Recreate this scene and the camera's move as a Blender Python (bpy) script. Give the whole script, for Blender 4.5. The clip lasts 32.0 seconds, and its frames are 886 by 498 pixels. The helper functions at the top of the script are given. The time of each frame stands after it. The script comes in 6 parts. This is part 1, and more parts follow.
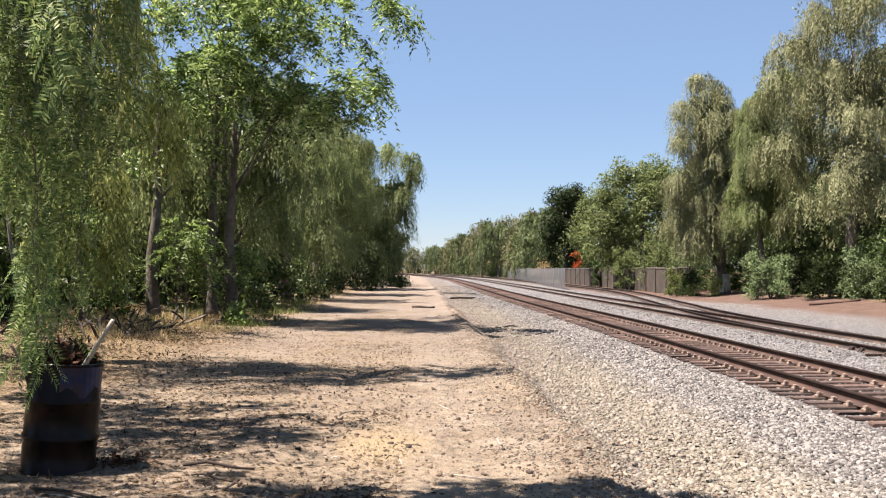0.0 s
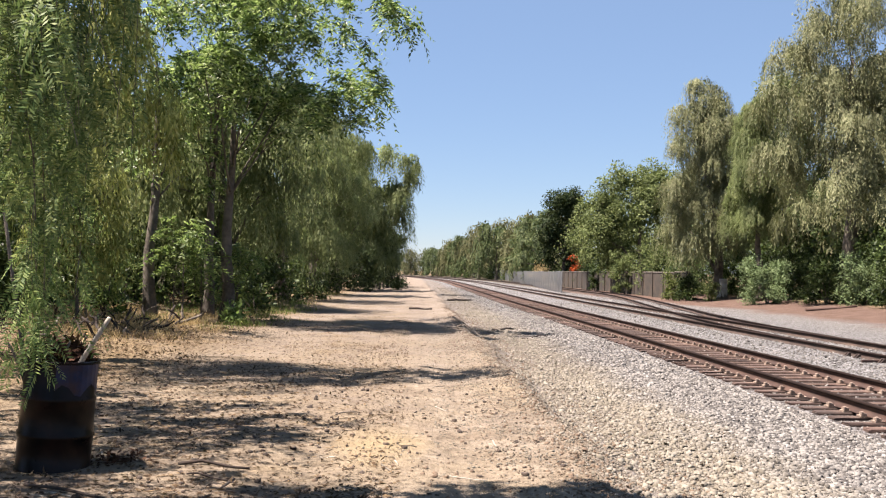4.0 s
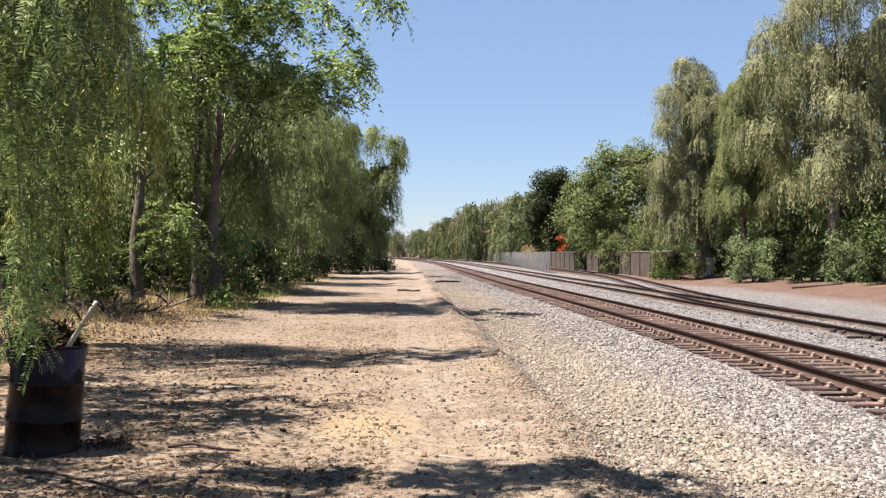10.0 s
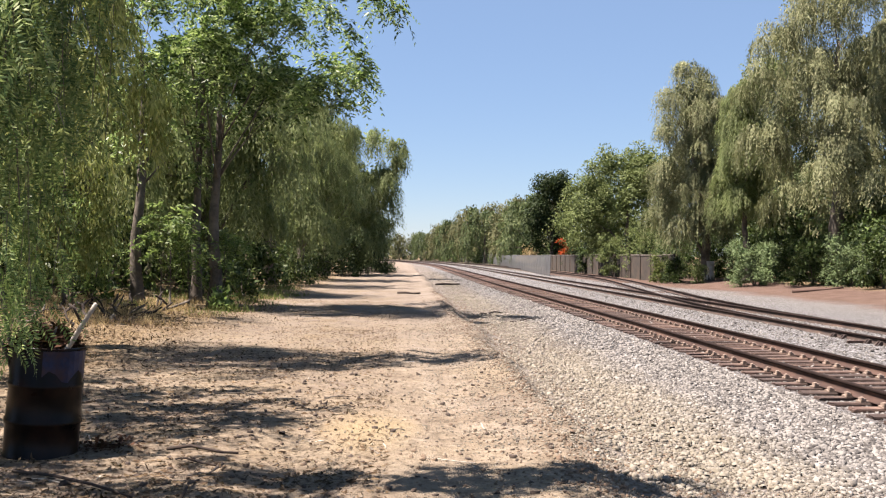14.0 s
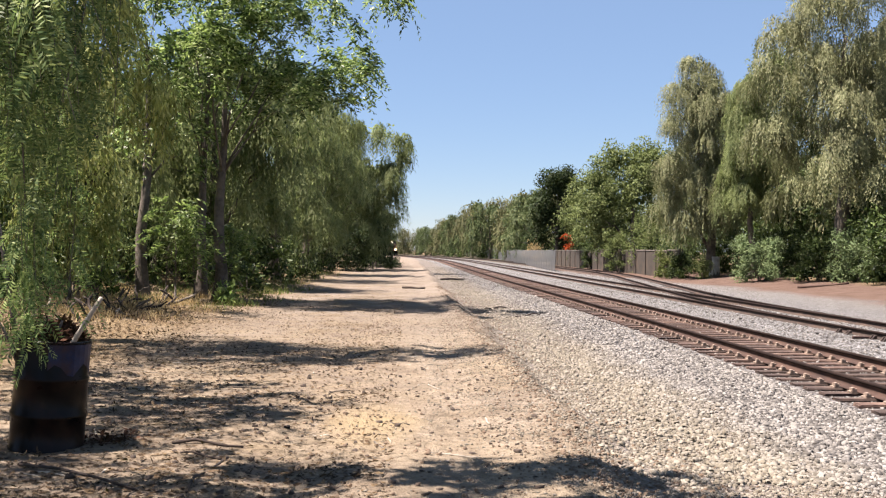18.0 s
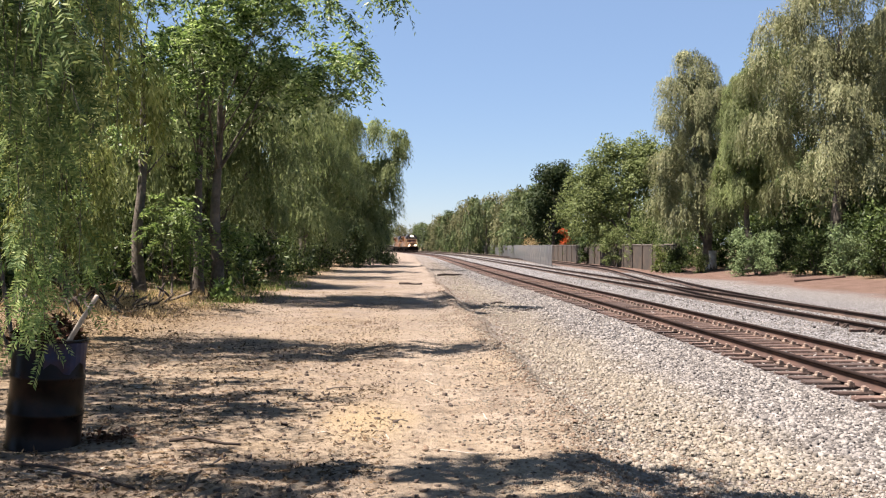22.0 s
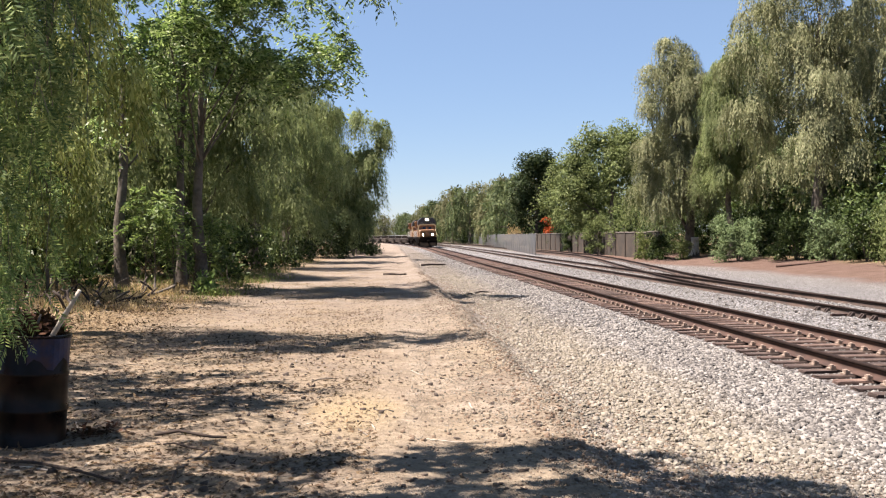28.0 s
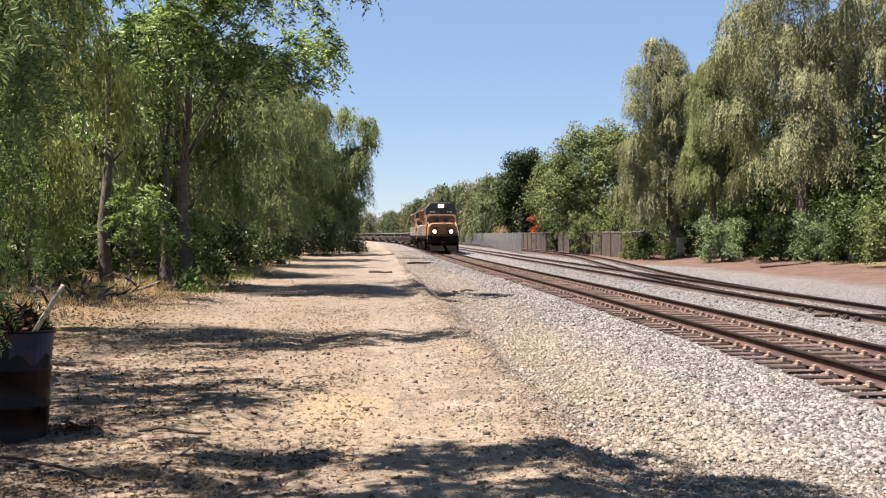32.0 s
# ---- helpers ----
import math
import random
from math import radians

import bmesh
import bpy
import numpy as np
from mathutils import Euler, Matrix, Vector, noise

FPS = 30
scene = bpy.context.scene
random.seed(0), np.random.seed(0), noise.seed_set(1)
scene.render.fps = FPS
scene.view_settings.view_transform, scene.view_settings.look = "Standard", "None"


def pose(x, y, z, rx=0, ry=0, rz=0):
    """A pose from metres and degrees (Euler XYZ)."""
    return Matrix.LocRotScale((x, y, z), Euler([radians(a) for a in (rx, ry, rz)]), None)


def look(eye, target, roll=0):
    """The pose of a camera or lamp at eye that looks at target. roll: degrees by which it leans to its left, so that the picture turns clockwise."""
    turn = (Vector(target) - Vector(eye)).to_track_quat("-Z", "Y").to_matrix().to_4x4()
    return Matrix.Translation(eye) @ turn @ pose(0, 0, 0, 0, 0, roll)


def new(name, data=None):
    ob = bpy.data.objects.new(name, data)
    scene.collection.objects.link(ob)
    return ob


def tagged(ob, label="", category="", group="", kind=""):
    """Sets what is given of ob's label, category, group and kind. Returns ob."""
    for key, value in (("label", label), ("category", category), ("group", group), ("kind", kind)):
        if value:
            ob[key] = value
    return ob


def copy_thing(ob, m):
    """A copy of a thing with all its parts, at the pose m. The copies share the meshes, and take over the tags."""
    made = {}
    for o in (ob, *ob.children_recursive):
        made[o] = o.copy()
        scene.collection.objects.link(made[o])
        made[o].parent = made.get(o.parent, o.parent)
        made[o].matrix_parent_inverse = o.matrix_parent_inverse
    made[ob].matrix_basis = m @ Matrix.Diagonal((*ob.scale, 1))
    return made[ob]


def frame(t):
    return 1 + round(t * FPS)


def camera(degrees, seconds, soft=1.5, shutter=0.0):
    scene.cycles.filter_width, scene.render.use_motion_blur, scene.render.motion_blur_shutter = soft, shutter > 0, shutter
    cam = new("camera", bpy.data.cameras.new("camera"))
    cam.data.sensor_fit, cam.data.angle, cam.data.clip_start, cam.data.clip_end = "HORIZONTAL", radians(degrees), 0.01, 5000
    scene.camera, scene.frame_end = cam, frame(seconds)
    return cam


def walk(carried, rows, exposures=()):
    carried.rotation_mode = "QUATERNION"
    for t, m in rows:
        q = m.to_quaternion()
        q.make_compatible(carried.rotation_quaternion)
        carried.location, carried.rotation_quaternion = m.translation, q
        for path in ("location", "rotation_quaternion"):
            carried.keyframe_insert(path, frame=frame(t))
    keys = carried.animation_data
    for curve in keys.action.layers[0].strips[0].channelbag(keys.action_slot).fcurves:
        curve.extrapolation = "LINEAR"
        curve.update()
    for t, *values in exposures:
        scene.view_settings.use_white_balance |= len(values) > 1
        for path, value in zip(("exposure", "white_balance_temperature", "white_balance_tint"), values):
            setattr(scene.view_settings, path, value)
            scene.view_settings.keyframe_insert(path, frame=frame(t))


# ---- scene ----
cam = camera(49.5, 32.0, soft=1.2)


def aim(x, y, z, yaw, pitch, roll):
    """A camera pose from a place and degrees: yaw to the left of +y, pitch up, roll to the left."""
    a, b = radians(yaw), radians(pitch)
    way = Vector((-math.sin(a) * math.cos(b), math.cos(a) * math.cos(b), math.sin(b)))
    eye = Vector((x, y, z))
    return look(eye, eye + way, roll)


walk(cam, [(row[0], aim(*row[1:])) for row in (
    (0, -0.001, -0.004, 1.601, -1.551, 1.206, -0.001),
    (0.5, 0.002, 0.005, 1.593, -1.493, 1.136, 0.092),
    (1, -0.003, 0.008, 1.593, -1.470, 1.010, 0.122),
    (1.5, -0.003, 0.008, 1.591, -1.497, 0.995, 0.205),
    (2, -0.001, 0.014, 1.589, -1.520, 1.007, 0.324),
    (2.5, -0.001, 0.006, 1.593, -1.560, 1.065, 0.497),
    (3, -0.002, 0.012, 1.591, -1.636, 1.161, 0.544),
    (3.5, -0.003, 0.004, 1.595, -1.707, 1.241, 0.609),
    (5.5, -0.004, -0.004, 1.591, -1.661, 1.496, 0.591),
    (6, -0.008, -0.004, 1.592, -1.725, 1.484, 0.669),
    (6.5, -0.002, -0.006, 1.589, -1.942, 1.444, 0.611),
    (7, -0.004, -0.006, 1.590, -2.092, 1.385, 0.626),
    (7.5, -0.007, -0.004, 1.589, -2.109, 1.174, 0.550),
    (8, -0.004, -0.008, 1.590, -2.040, 1.092, 0.456),
    (8.5, 0.002, -0.011, 1.593, -2.206, 1.022, 0.431),
    (9, -0.001, -0.006, 1.590, -2.429, 0.762, 0.135),
    (9.5, 0.001, -0.005, 1.589, -2.441, 0.543, 0.027),
    (10, 0.002, -0.008, 1.584, -2.439, 0.239, -0.001),
    (10.5, 0.004, -0.007, 1.590, -2.255, 0.136, 0.045),
    (11, 0.005, -0.006, 1.588, -2.152, 0.066, 0.039),
    (11.5, 0.000, -0.001, 1.586, -2.285, 0.288, -0.001),
    (12, -0.000, -0.004, 1.590, -2.157, 0.506, -0.064),
    (12.5, 0.002, 0.003, 1.590, -2.188, 0.495, -0.021),
    (13, 0.004, 0.000, 1.590, -2.321, 0.446, -0.009),
    (13.5, 0.004, 0.004, 1.588, -2.450, 0.407, 0.165),
    (14, 0.006, -0.002, 1.589, -2.409, 0.395, 0.224),
    (14.5, 0.002, -0.000, 1.592, -2.359, 0.380, 0.275),
    (16.5, 0.001, -0.001, 1.586, -2.257, 0.446, 0.461),
    (17, 0.001, -0.001, 1.590, -2.159, 0.256, 0.576),
    (17.5, 0.003, 0.008, 1.586, -2.108, 0.117, 0.514),
    (18, 0.008, -0.003, 1.586, -2.112, 0.096, 0.321),
    (18.5, 0.007, 0.003, 1.586, -2.203, -0.092, 0.319),
    (19, 0.007, 0.003, 1.585, -2.190, -0.160, 0.341),
    (19.5, 0.008, 0.009, 1.589, -2.112, 0.206, 0.287),
    (20, 0.008, 0.013, 1.590, -2.199, 0.267, 0.066),
    (20.5, 0.006, 0.014, 1.587, -2.163, 0.123, 0.065),
    (21, 0.008, 0.016, 1.588, -2.267, 0.037, -0.034),
    (21.5, 0.004, 0.023, 1.588, -2.387, -0.015, 0.003),
    (22, 0.007, 0.021, 1.588, -2.308, -0.167, -0.013),
    (22.5, 0.006, 0.013, 1.585, -2.373, -0.457, -0.163),
    (23, 0.005, 0.014, 1.581, -2.652, -0.659, -0.211),
    (23.5, 0.002, 0.020, 1.579, -3.061, -0.739, -0.124),
    (24, 0.007, 0.004, 1.583, -2.888, -0.668, -0.182),
    (24.5, 0.008, 0.003, 1.585, -2.836, -0.763, -0.234),
    (25, 0.008, 0.006, 1.582, -2.842, -0.772, -0.301),
    (25.5, 0.005, 0.022, 1.584, -2.979, -0.752, -0.256),
    (27.5, 0.010, 0.013, 1.584, -2.792, -0.800, -0.646),
    (28, 0.008, 0.008, 1.589, -3.273, -0.774, -0.742),
    (28.5, 0.011, 0.010, 1.585, -3.138, -0.871, -0.573),
    (29, 0.014, 0.006, 1.584, -3.210, -0.824, -0.585),
    (29.5, 0.015, 0.001, 1.584, -3.456, -0.869, -0.714),
    (30, 0.014, 0.006, 1.583, -3.560, -0.769, -0.680),
    (30.5, 0.012, 0.003, 1.579, -3.595, -0.829, -0.655),
    (31, 0.011, 0.007, 1.581, -3.694, -0.902, -0.456),
    (31.5, 0.013, 0.009, 1.584, -3.871, -0.939, -0.393),
    (32, 0.005, 0.019, 1.582, -4.115, -0.874, -0.274),
)], exposures=((0, 1.955, 7050, 19), (32, 1.955, 7050, 19)))

# ---- light ----
SUN_AZ, SUN_EL = radians(-94), radians(66)       # azimuth from +y towards +x: the sun stands high on the left
SUN_DIR = Vector((math.sin(SUN_AZ) * math.cos(SUN_EL), math.cos(SUN_AZ) * math.cos(SUN_EL), math.sin(SUN_EL)))
world = bpy.data.worlds.new("world")
scene.world = world
world.use_nodes = True
wn = world.node_tree.nodes
sky = wn.new("ShaderNodeTexSky")
sky.sky_type, sky.sun_disc = "NISHITA", False
sky.sun_elevation, sky.sun_rotation = SUN_EL, SUN_AZ
sky.altitude = 300
sky.air_density, sky.dust_density, sky.ozone_density = 1.0, 0.0, 6.0
wn["Background"].inputs["Strength"].default_value = 0.05
vivid = wn.new("ShaderNodeHueSaturation")
vivid.inputs["Saturation"].default_value = 1.1
vivid.inputs["Value"].default_value = 0.776
world.node_tree.links.new(sky.outputs[0], vivid.inputs["Color"])
haze = wn.new("ShaderNodeMix")                   # thin high haze evens the blue out
haze.data_type = "RGBA"
haze.inputs[0].default_value = 0.45
haze.inputs[7].default_value = (2.12, 3.22, 4.82, 1)
world.node_tree.links.new(vivid.outputs[0], haze.inputs[6])
world.node_tree.links.new(haze.outputs[2], wn["Background"].inputs["Color"])
sun = new("sun", bpy.data.lights.new("sun", "SUN"))
sun.data.energy, sun.data.angle, sun.data.color = 5.0, radians(0.55), (1.0, 0.96, 0.90)
sun.matrix_world = look(SUN_DIR * 100, (0, 0, 0))


# ---- materials ----
TONE = 0.76                                      # every colour below is brought down to its true reflectance


def true(c):
    return tuple(v * TONE for v in c)


def nodes(name):
    m = bpy.data.materials.new(name)
    m.use_nodes = True
    nt = m.node_tree
    return m, nt, nt.nodes["Principled BSDF"]


def put(nt, kind, **inputs):
    n = nt.nodes.new(kind)
    for k, v in inputs.items():
        n.inputs[k.replace("_", " ")].default_value = v
    return n


def noise_at(nt, coord, scale, detail=4.0, rough=0.6):
    n = put(nt, "ShaderNodeTexNoise", Scale=scale, Detail=detail, Roughness=rough)
    nt.links.new(coord, n.inputs["Vector"])
    return n.outputs["Fac"]


def ramp(nt, fac, stops):
    r = nt.nodes.new("ShaderNodeValToRGB")
    el = r.color_ramp.elements
    while len(el) < len(stops):
        el.new(0.5)
    for e, (p, c) in zip(el, stops):
        e.position, e.color = p, (*c, 1) if len(c) == 3 else c
    nt.links.new(fac, r.inputs["Fac"])
    return r.outputs["Color"]


def mixed(nt, fac, a, b, blend="MIX"):
    n = nt.nodes.new("ShaderNodeMix")
    n.data_type, n.blend_type = "RGBA", blend
    for sock, v in ((n.inputs[0], fac), (n.inputs[6], a), (n.inputs[7], b)):
        if isinstance(v, bpy.types.NodeSocket):
            nt.links.new(v, sock)
        elif isinstance(v, (int, float)):
            sock.default_value = v
        else:
            sock.default_value = (*v, 1)
    return n.outputs[2]


def calc(nt, op, a, b=0.0, clamp=False):
    n = nt.nodes.new("ShaderNodeMath")
    n.operation, n.use_clamp = op, clamp
    for sock, v in zip(n.inputs, (a, b)):
        if isinstance(v, bpy.types.NodeSocket):
            nt.links.new(v, sock)
        else:
            sock.default_value = v
    return n.outputs[0]


def bumped(nt, bsdf, height, strength, dist):
    b = put(nt, "ShaderNodeBump", Strength=strength, Distance=dist)
    nt.links.new(height, b.inputs["Height"])
    nt.links.new(b.outputs[0], bsdf.inputs["Normal"])


def surface(name, dark, light, scale, rough=0.7, bump=0.3, metal=0.0, stain=None, stain_scale=1.0, dist=0.01, spread=0.0):
    """Grain between two colours, with stains at a larger scale, and a fine relief."""
    m, nt, b = nodes(name)
    co = nt.nodes.new("ShaderNodeTexCoord").outputs["Object"]
    g = noise_at(nt, co, scale, 6, 0.65)
    col = ramp(nt, g, ((0.3, true(dark)), (0.7, true(light))))
    if stain:
        s = noise_at(nt, co, stain_scale, 4, 0.6)
        f = ramp(nt, s, ((0.46, (0, 0, 0)), (0.66, (1, 1, 1))))
        col = mixed(nt, f, col, true(stain))
    if spread:
        info = nt.nodes.new("ShaderNodeObjectInfo").outputs["Random"]
        v = calc(nt, "ADD", calc(nt, "MULTIPLY", info, 2 * spread), 1 - spread)
        n = nt.nodes.new("ShaderNodeHueSaturation")
        nt.links.new(v, n.inputs["Value"])
        nt.links.new(col, n.inputs["Color"])
        col = n.outputs[0]
    nt.links.new(col, b.inputs["Base Color"])
    rr = calc(nt, "ADD", calc(nt, "MULTIPLY", g, 0.25), rough - 0.12, True)
    nt.links.new(rr, b.inputs["Roughness"])
    b.inputs["Metallic"].default_value = metal
    if bump:
        bumped(nt, b, g, bump, dist)
    return m


def leafy(name, stops, clear=0.25, rough=0.55, gloss=0.08):
    """Leaves: each blade takes its own tone, and lets some light through."""
    m, nt, b = nodes(name)
    r = nt.nodes.new("ShaderNodeNewGeometry").outputs["Random Per Island"]
    n = len(stops) - 1
    col = ramp(nt, r, [(i / n, true(c)) for i, c in enumerate(stops)])
    co = nt.nodes.new("ShaderNodeTexCoord").outputs["Object"]
    big = noise_at(nt, co, 0.8, 3)
    tone = nt.nodes.new("ShaderNodeHueSaturation")
    nt.links.new(calc(nt, "ADD", calc(nt, "MULTIPLY", big, 2.0), 0.0), tone.inputs["Value"])
    nt.links.new(col, tone.inputs["Color"])
    nt.links.new(tone.outputs[0], b.inputs["Base Color"])
    b.inputs["Roughness"].default_value = rough
    b.inputs["Specular IOR Level"].default_value = gloss
    t = nt.nodes.new("ShaderNodeBsdfTranslucent")
    warm = mixed(nt, 0.2, tone.outputs[0], (0.12, 0.17, 0.015), "ADD")
    nt.links.new(warm, t.inputs["Color"])
    mx = nt.nodes.new("ShaderNodeMixShader")
    mx.inputs[0].default_value = clear
    nt.links.new(b.outputs[0], mx.inputs[1])
    nt.links.new(t.outputs[0], mx.inputs[2])
    nt.links.new(mx.outputs[0], nt.nodes["Material Output"].inputs["Surface"])
    return m


def glowing(name, colour, strength):
    m, nt, b = nodes(name)
    b.inputs["Base Color"].default_value = (*colour, 1)
    b.inputs["Emission Color"].default_value = (*colour, 1)
    b.inputs["Emission Strength"].default_value = strength
    return m


RADIUS, BEND = 1350.0, 150.0        # the line runs straight along y, then bends to the left


def ground_material():
    m, nt, b = nodes("earth")
    pos = nt.nodes.new("ShaderNodeNewGeometry").outputs["Position"]
    sep = nt.nodes.new("ShaderNodeSeparateXYZ")
    nt.links.new(pos, sep.inputs[0])
    ahead = calc(nt, "MAXIMUM", calc(nt, "SUBTRACT", sep.outputs[1], BEND), 0.0)
    out = calc(nt, "ADD", sep.outputs[0], RADIUS)
    u = calc(nt, "SUBTRACT", calc(nt, "SQRT", calc(nt, "ADD", calc(nt, "MULTIPLY", ahead, ahead), calc(nt, "MULTIPLY", out, out))), RADIUS)
    large = noise_at(nt, pos, 0.22, 4)
    mid = noise_at(nt, pos, 1.3, 5, 0.65)
    fine = noise_at(nt, pos, 14, 6, 0.7)
    speck = noise_at(nt, pos, 55, 3, 0.6)
    # bare earth: pale tan, yellower and browner in patches
    earth = ramp(nt, mid, ((0.3, (0.165, 0.122, 0.084)), (0.5, (0.285, 0.224, 0.16)), (0.7, (0.40, 0.333, 0.253))))
    earth = mixed(nt, ramp(nt, large, ((0.42, (0, 0, 0)), (0.62, (0.7, 0.7, 0.7)))), earth, (0.34, 0.27, 0.18))
    earth = mixed(nt, ramp(nt, speck, ((0.57, (0, 0, 0)), (0.68, (0.6, 0.6, 0.6)))), earth, (0.14, 0.09, 0.06))
    earth = mixed(nt, 0.75, earth, ramp(nt, fine, ((0.32, (0.5, 0.485, 0.47)), (0.5, (1, 1, 1)), (0.7, (1.16, 1.16, 1.16)))), "MULTIPLY")
    drift = noise_at(nt, pos, 0.55, 5, 0.7)
    clump = noise_at(nt, pos, 5.0, 5, 0.7)
    earth = mixed(nt, 0.7, earth, ramp(nt, clump, ((0.3, (0.58, 0.55, 0.53)), (0.48, (1.04, 1.03, 1.03)), (0.68, (1.3, 1.3, 1.3)))), "MULTIPLY")
    earth = mixed(nt, ramp(nt, drift, ((0.44, (0, 0, 0)), (0.62, (0.75, 0.75, 0.75)))), earth, mixed(nt, 0.4, earth, (0.23, 0.19, 0.155)))
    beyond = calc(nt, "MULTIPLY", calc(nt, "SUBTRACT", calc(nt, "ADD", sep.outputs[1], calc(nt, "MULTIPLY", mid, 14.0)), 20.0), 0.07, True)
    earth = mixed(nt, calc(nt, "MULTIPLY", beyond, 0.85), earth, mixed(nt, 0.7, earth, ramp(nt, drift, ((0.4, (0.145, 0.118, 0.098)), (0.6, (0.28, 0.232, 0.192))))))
    dx, dy = calc(nt, "MULTIPLY", calc(nt, "ADD", sep.outputs[0], 0.3), 1.7), calc(nt, "MULTIPLY", calc(nt, "SUBTRACT", sep.outputs[1], 8.9), 0.75)
    sandy = calc(nt, "SUBTRACT", 1.25, calc(nt, "ADD", calc(nt, "ADD", calc(nt, "MULTIPLY", dx, dx), calc(nt, "MULTIPLY", dy, dy)), calc(nt, "MULTIPLY", mid, 0.9)), True)
    earth = mixed(nt, calc(nt, "MULTIPLY", sandy, 0.8), earth, (0.40, 0.30, 0.165))
    # crushed stone
    cell = put(nt, "ShaderNodeTexVoronoi", Scale=22.0)
    nt.links.new(pos, cell.inputs["Vector"])
    shade = nt.nodes.new("ShaderNodeSeparateColor")
    nt.links.new(cell.outputs["Color"], shade.inputs[0])
    stone = ramp(nt, shade.outputs[0], ((0.0, (0.07, 0.065, 0.06)), (0.5, (0.245, 0.234, 0.221)), (1.0, (0.44, 0.424, 0.405))))
    # the shade in the gaps between stones is put into the colour
    stone = mixed(nt, ramp(nt, cell.outputs["Distance"], ((0.42, (0, 0, 0)), (0.8, (0.9, 0.9, 0.9)))), stone, (0.06, 0.052, 0.044))
    dusty = mixed(nt, 0.62, stone, mixed(nt, 0.35, earth, (0.17, 0.135, 0.10)))
    red = ramp(nt, mid, ((0.3, (0.12, 0.075, 0.056)), (0.7, (0.20, 0.133, 0.102))))
    red = mixed(nt, calc(nt, "MULTIPLY", calc(nt, "SUBTRACT", sep.outputs[1], 105.0), 0.04, True), red, (0.12, 0.10, 0.07))
    litter = ramp(nt, fine, ((0.32, (0.07, 0.047, 0.027)), (0.5, (0.21, 0.148, 0.085)), (0.7, (0.40, 0.305, 0.18))))
    rusty = mixed(nt, 0.4, stone, (0.10, 0.066, 0.05))

    wob = calc(nt, "ADD", calc(nt, "MULTIPLY", mid, 1.6), calc(nt, "MULTIPLY", large, 2.0))
    v = calc(nt, "ADD", u, calc(nt, "SUBTRACT", wob, 1.8))

    def step(x, lo, hi):
        return ramp(nt, calc(nt, "MULTIPLY", calc(nt, "SUBTRACT", x, lo), 1 / (hi - lo), True), ((0.0, (0, 0, 0)), (1.0, (1, 1, 1))))

    col = mixed(nt, step(v, -5.0, -3.6), litter, earth)
    duff = calc(nt, "MULTIPLY", calc(nt, "SUBTRACT", mid, 0.47), 6.0, True)
    col = mixed(nt, calc(nt, "MULTIPLY", duff, calc(nt, "MULTIPLY", calc(nt, "SUBTRACT", 0.7, v), 0.6, True)), col, mixed(nt, 0.35, litter, earth))
    edge = calc(nt, "ADD", u, calc(nt, "MULTIPLY", calc(nt, "SUBTRACT", wob, 1.8), 0.4))
    col = mixed(nt, step(edge, 1.5, 1.85), col, dusty)
    col = mixed(nt, step(edge, 3.4, 4.4), col, stone)
    for mid_u in (7.0,):
        inside = calc(nt, "SUBTRACT", 1.45, calc(nt, "ABSOLUTE", calc(nt, "SUBTRACT", u, mid_u)))
        col = mixed(nt, step(inside, 0.0, 0.25), col, rusty)
    col = mixed(nt, step(v, 14.5, 17.0), col, mixed(nt, 0.16, stone, earth))
    wider = calc(nt, "ADD", v, calc(nt, "MULTIPLY", calc(nt, "MULTIPLY", calc(nt, "SUBTRACT", sep.outputs[1], 50.0), 0.04, True), 2.4))
    col = mixed(nt, step(wider, 17.2, 18.6), col, red)
    col = mixed(nt, step(v, 21.8, 23.0), col, litter)
    col = mixed(nt, 1.0, col, true((0.925, 0.952, 1.005)), "MULTIPLY")
    nt.links.new(col, b.inputs["Base Color"])
    b.inputs["Roughness"].default_value = 0.95
    b.inputs["Specular IOR Level"].default_value = 0.07
    inv = calc(nt, "SUBTRACT", 1.0, cell.outputs["Distance"])
    gravelly = step(edge, 1.4, 2.6)
    sg = nt.nodes.new("ShaderNodeSeparateColor")
    nt.links.new(gravelly, sg.inputs[0])
    h = calc(nt, "ADD", calc(nt, "ADD", calc(nt, "ADD", calc(nt, "MULTIPLY", fine, 0.9), calc(nt, "MULTIPLY", clump, 1.2)), calc(nt, "MULTIPLY", speck, 0.45)), calc(nt, "MULTIPLY", calc(nt, "MULTIPLY", inv, sg.outputs[0]), 0.9))
    bumped(nt, b, h, 0.9, 0.065)
    return m


EARTH = ground_material()


